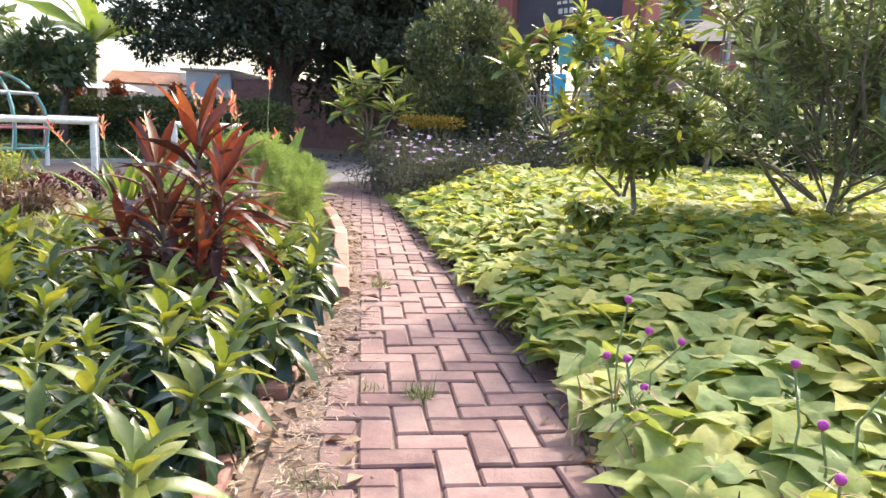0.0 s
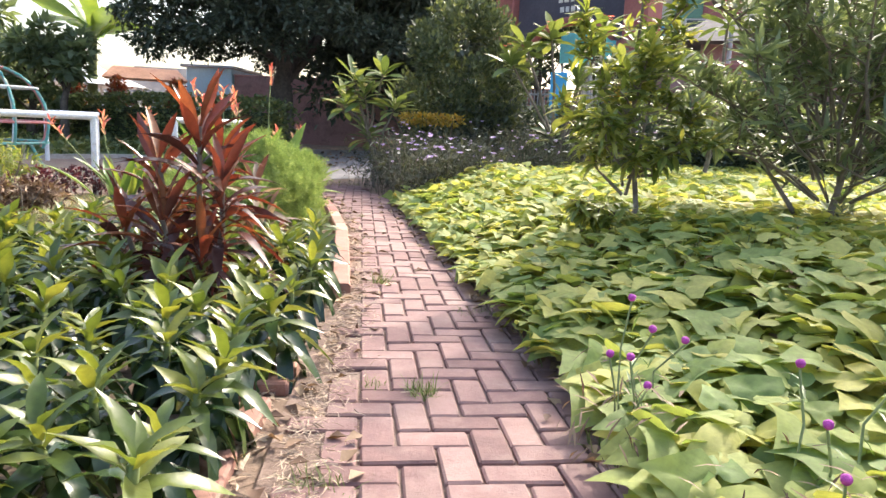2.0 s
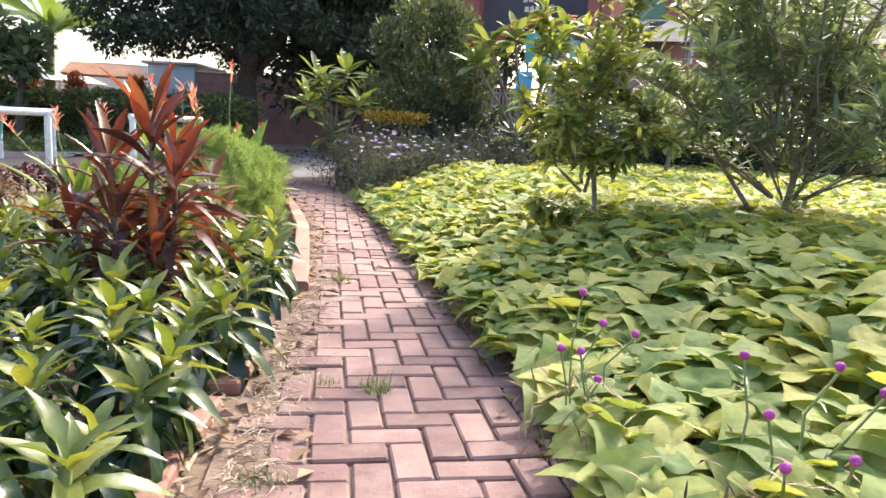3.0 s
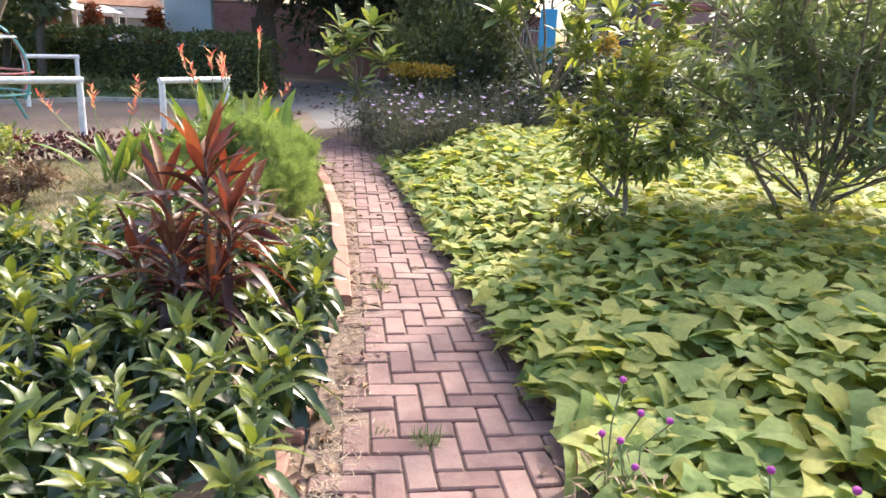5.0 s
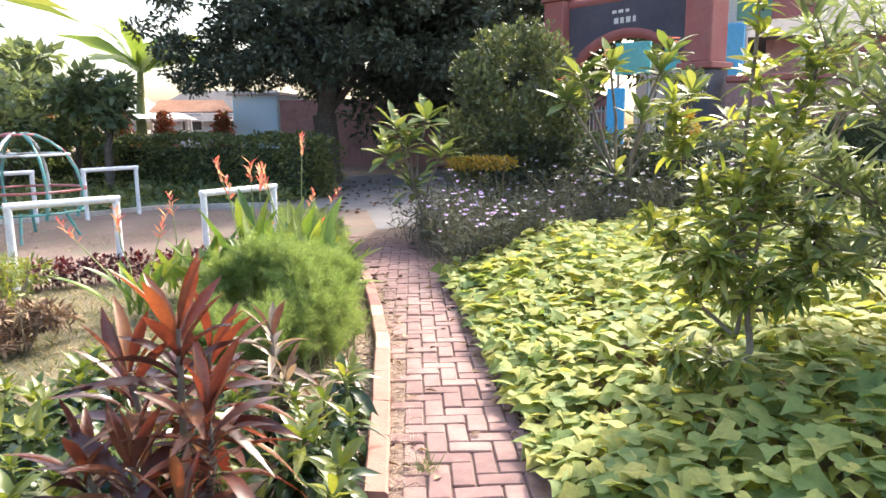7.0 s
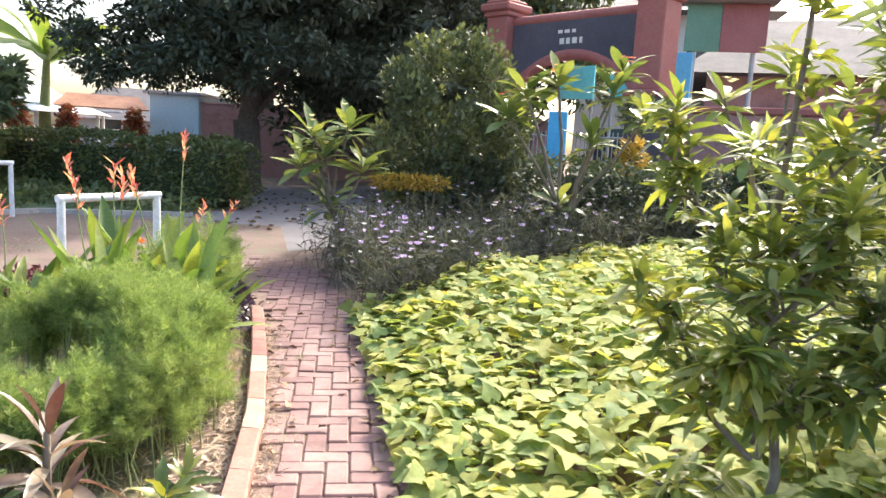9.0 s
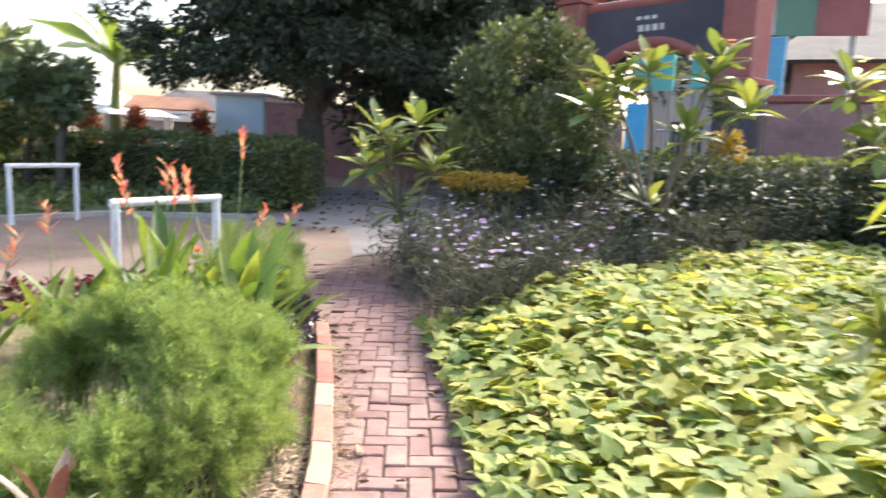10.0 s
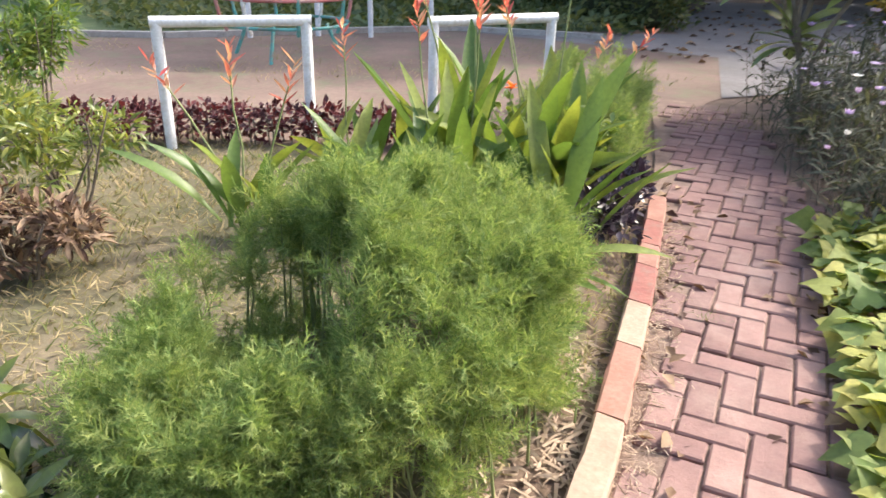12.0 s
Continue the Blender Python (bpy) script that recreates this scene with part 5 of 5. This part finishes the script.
for k in range(8):
    a0, a1 = k * math.pi / 4, (k + 1) * math.pi / 4
    rings = [(0.1, 3.3), (1.5, 2.35), (3.2, 1.7)]
    for (r0, z0), (r1, z1) in zip(rings[:-1], rings[1:]):
        g.add([(r0 * math.cos(a0), r0 * math.sin(a0), z0), (r1 * math.cos(a0), r1 * math.sin(a0), z1), (r1 * math.cos(a1), r1 * math.sin(a1), z1), (r0 * math.cos(a1), r0 * math.sin(a1), z0)], [(0, 1, 2, 3)], M_TENT)
    w = Geo()
    posts.append(("post", tube(w, [(2.9 * math.cos(a0), 2.9 * math.sin(a0), -0.05), (2.9 * math.cos(a0), 2.9 * math.sin(a0), 1.8)], 0.06, M_WHITEPIPE, 7), True))
thing("white_canopy", "white peaked fabric canopy on pale posts", "canopy", [("fabric", g, False)] + posts, pose(-15.0, 27.0, 0))


def gate():
    root = thing("entrance_gate", "red painted gate with two capped pillars and arched dark sign panel", "gate")
    L, Rr = Vector((0.85, 18.1, 0)), Vector((3.3, 15.7, 0))
    d = (Rr - L).normalized()
    rot = math.degrees(math.atan2(d.y, d.x))
    span = (Rr - L).length
    root.matrix_basis = pose(L.x, L.y, 0, 0, 0, rot)
    for x in (0.0, span):
        g = Geo()
        w = 0.3
        box(g, (x - w, -w, -0.05), (x + w, w, 2.35), M_GATEDARK, 0.02)
        box(g, (x - w + 0.03, -w + 0.03, 2.47), (x + w - 0.03, w - 0.03, 3.95), M_GATERED, 0.02)
        box(g, (x - w - 0.02, -w - 0.02, 3.95), (x + w + 0.02, w + 0.02, 4.05), M_GATERED, 0.02)
        box(g, (x - w - 0.08, -w - 0.08, 4.05), (x + w + 0.08, w + 0.08, 4.2), M_GATERED, 0.03)
        box(g, (x - w, -w, 4.2), (x + w, w, 4.28), M_GATERED, 0.03)
        box(g, (x - w - 0.06, -w - 0.06, 2.35), (x + w + 0.06, w + 0.06, 2.47), M_GATERED, 0.02)
        part("pillar", g, root, False)
    g = Geo()
    tube(g, [(0.25, 0, 3.85), (span - 0.25, 0, 3.85)], 0.1, M_GATERED, 8)
    part("top_beam", g, root)
    g = Geo()
    n = 18
    arch = [(0.28 + (span - 0.56) * i / (n - 1), 2.45 + 0.72 * math.sin(math.pi * i / (n - 1)) ** 0.7) for i in range(n)]
    for i in range(n - 1):
        (x0, z0), (x1, z1) = arch[i], arch[i + 1]
        g.add([(x0, -0.07, z0), (x1, -0.07, z1), (x1, -0.07, 3.8), (x0, -0.07, 3.8), (x0, 0.07, z0), (x1, 0.07, z1), (x1, 0.07, 3.8), (x0, 0.07, 3.8)], [(0, 1, 2, 3), (7, 6, 5, 4), (4, 5, 1, 0)], M_GATEDARK)
    part("sign_panel", g, root, False)
    g = Geo()
    tube(g, [(x, 0, z) for x, z in arch], 0.11, M_GATERED, 8)
    part("arch", g, root)
    g = Geo()
    for x0, x1, z0, z1 in ((1.45, 1.55, 3.35, 3.46), (1.6, 1.68, 3.35, 3.46), (1.74, 1.84, 3.35, 3.46), (1.9, 1.96, 3.35, 3.46), (1.4, 1.5, 3.55, 3.61), (1.55, 1.66, 3.55, 3.61), (1.72, 1.8, 3.55, 3.61)):
        box(g, (x0, -0.082, z0), (x1, -0.066, z1), M_CREAM, 0.0)
    part("lettering", g, root, False)
    for sgn in (0.35, span - 0.35 - 1.2):
        g = Geo()
        for k in range(13):
            tube(g, [(sgn + k * 0.1, 0.1, 0.0), (sgn + k * 0.1, 0.1, 1.75)], 0.012, M_MESH, 5)
        for z in (0.1, 1.65):
            tube(g, [(sgn, 0.1, z), (sgn + 1.2, 0.1, z)], 0.02, M_MESH, 6)
        part("gate_leaf", g, root)
    return root


gate()
root = thing("notice_board", "two-coloured green and dark red board on posts with a small roof", "sign", at=pose(5.1, 17.6, -0.4, 0, 0, -12))
g = Geo()
box(g, (-0.75, -0.04, 3.85), (-0.1, 0.04, 4.75), M_GREENPAINT, 0.01)
part("green_panel", g, root, False)
g = Geo()
box(g, (-0.098, -0.04, 3.85), (0.75, 0.04, 4.75), M_REDBOARD, 0.01)
part("red_panel", g, root, False)
g = Geo()
box(g, (-0.9, -0.3, 4.755), (0.9, 0.3, 4.83), M_ROOF, 0.02)
part("roof", g, root, False)
g = Geo()
for x in (-0.55, 0.55):
    tube(g, [(x, 0.08, 0.35), (x, 0.08, 4.7)], 0.05, M_MESH, 8)
part("posts", g, root)
for (x, y, w, z0, z1), mm, lab in (((3.95, 17.0, 0.75, 1.2, 3.3), M_SKYBLUE, "sky blue painted kiosk panel behind the gate"), ((3.5, 17.9, 1.0, 2.5, 3.7), M_TURQ, "turquoise painted board behind the gate"), ((2.5, 19.0, 0.8, 2.5, 3.2), M_TURQ, "turquoise painted board behind the gate"), ((1.9, 16.9, 0.35, 1.0, 2.1), M_SKYBLUE, "sky blue painted gate panel")):
    g, w2 = Geo(), Geo()
    box(g, (-w / 2, -0.05, z0), (w / 2, 0.05, z1), mm, 0.01)
    for sx in (-w / 2 + 0.05, w / 2 - 0.05):
        tube(w2, [(sx, 0.08, -0.05), (sx, 0.08, z1 - 0.05)], 0.035, M_MESH, 7)
    thing("painted_panel", lab, "panel", (("board", g, False), ("posts", w2, True)), pose(x, y, 0, 0, 0, -25))
# clipped ball shrub and small orange shrub by the gate
blob_bush("ball_shrub", "dark clipped ball-shaped shrub near the gate", "bush", 2.55, 13.4, (((0, 0, -0.03), (0, 0, 1.6), 0.03),), [((0, 0, 1.95), (0.32, 0.32, 0.32), 900)], T_SMALL, 0.06, M_BUSH)
blob_bush("croton", "orange and pink leaved croton", "shrub", 2.35, 12.6, (((0, 0, -0.03), (0, 0, 1.1), 0.02),), [((0, 0, 1.35), (0.18, 0.18, 0.26), 260)], T_SHRUB, 0.12, M_YELLOWLEAF)


def house(x, y, rz, w, d, h, wall, label, wins):
    root = thing("house", label, "house", at=pose(x, y, 0, 0, 0, rz))
    g = Geo()
    box(g, (-w / 2, 0, -0.05), (w / 2, d, h), wall, 0.02)
    part("wall", g, root, False)
    g = Geo()
    e = 0.9
    lo = [(-w / 2 - e, -e, h - 0.15), (w / 2 + e, -e, h - 0.15), (w / 2 + e, d + e, h - 0.15), (-w / 2 - e, d + e, h - 0.15)]
    ridge = [(-w / 2 + 1.5, d / 2, h + 1.9), (w / 2 - 1.5, d / 2, h + 1.9)]
    g.add(lo + ridge, [(0, 1, 5), (0, 5, 4), (1, 2, 5), (2, 3, 4), (2, 4, 5), (3, 0, 4), (0, 3, 2), (0, 2, 1)], M_ROOF)
    part("roof", g, root, False)
    for wx, wz, ww, wh in wins:
        g = Geo()
        box(g, (wx, -0.03, wz), (wx + ww, 0.05, wz + wh), M_DARKGLASS, 0.0)
        for a, b in (((wx - 0.06, wz - 0.06), (wx, wz + wh + 0.06)), ((wx + ww, wz - 0.06), (wx + ww + 0.06, wz + wh + 0.06)), ((wx, wz + wh), (wx + ww, wz + wh + 0.06)), ((wx, wz - 0.06), (wx + ww, wz))):
            box(g, (a[0], -0.06, a[1]), (b[0], 0.05, b[1]), M_CREAM, 0.0)
        part("window", g, root, False)
    return root


house(7.2, 30.0, -10, 6.0, 8, 6.6, M_CREAM, "cream two-storey house with tiled hip roof", ((-2.2, 4.0, 1.2, 1.3), (0.8, 4.0, 1.2, 1.3), (-2.2, 1.0, 1.2, 1.3), (0.8, 1.0, 1.2, 1.3)))
g = Geo()
box(g, (0.42, -0.1, -0.05), (9.5, 0.1, 2.1), M_PINKWALL, 0.02)
box(g, (0.42, -0.14, 2.1), (9.5, 0.14, 2.22), M_GATERED, 0.02)
wall = tagged(part("wall_east", g, smooth=False), "faded pink boundary wall with red coping beside the gate", "wall", kind="structure")
wall.matrix_basis = pose(3.3, 15.7, 0, 0, 0, -30)
house(11.3, 23.0, -18, 9, 6, 3.9, M_PINKWALL, "dusty pink single-storey building", ((-2, 1.2, 1.4, 1.2), (1, 1.2, 1.4, 1.2)))
house(-27.0, 24.0, 35, 9, 6, 2.9, M_GREYHOUSE, "grey rendered house behind the playground", ((-2.5, 1.2, 1.2, 1.0), (0.5, 1.2, 1.2, 1.0)))
house(-19.0, 46.0, 10, 9, 6, 1.9, M_GREYHOUSE, "grey house with dark tiled roof in the distance", ((-2.5, 1.2, 1.2, 1.0), (0.5, 1.2, 1.2, 1.0)))

# ---- bricks of the path ----
W = 0.1
pav = Geo()
box(pav, (-W + 0.004, -W / 2 + 0.004, -0.03), (W - 0.004, W / 2 - 0.004, 0.0), M_PAVER, 0.006)
pme = pav.mesh("brick", False)
ang = radians(9.0)
ca, sa = math.cos(ang), math.sin(ang)
cells = []
for k in range(-20, 130):
    for j in range(-48, 48):
        for hx, hy, rz in ((k + 4 * j + 1.0, k + 0.5, 0.0), (k + 4 * j + 2.5, k + 0.0, 90.0)):
            u, v = hx * W, hy * W
            x, y = 0.03 + ca * u - sa * v, 0.9 + sa * u + ca * v
            if 0.25 < y < 10.95 and left_x(y) + 0.12 < x < right_x(y) + 0.1:
                cells.append((x, y, rz))
cells.sort(key=lambda c: c[1])
rest = Geo()
quads = [list(q.vertices) for q in pme.polygons]
corner = np.array([q.co for q in pme.vertices])
for i, (x, y, rz) in enumerate(cells):
    m = pose(x, y, rng.normal(0.003, 0.0024), rng.normal(0, 0.7), rng.normal(0, 0.7), rz + 9.0 + rng.normal(0, 1.0))
    if i < 300:
        ob = new("brick", pme)
        ob.parent = path
        ob.matrix_basis = m
    else:
        rest.add([tuple(m @ Vector(q)) for q in corner], quads, M_PAVER)
tagged(part("far_bricks", rest, path, False), kind="stuff")
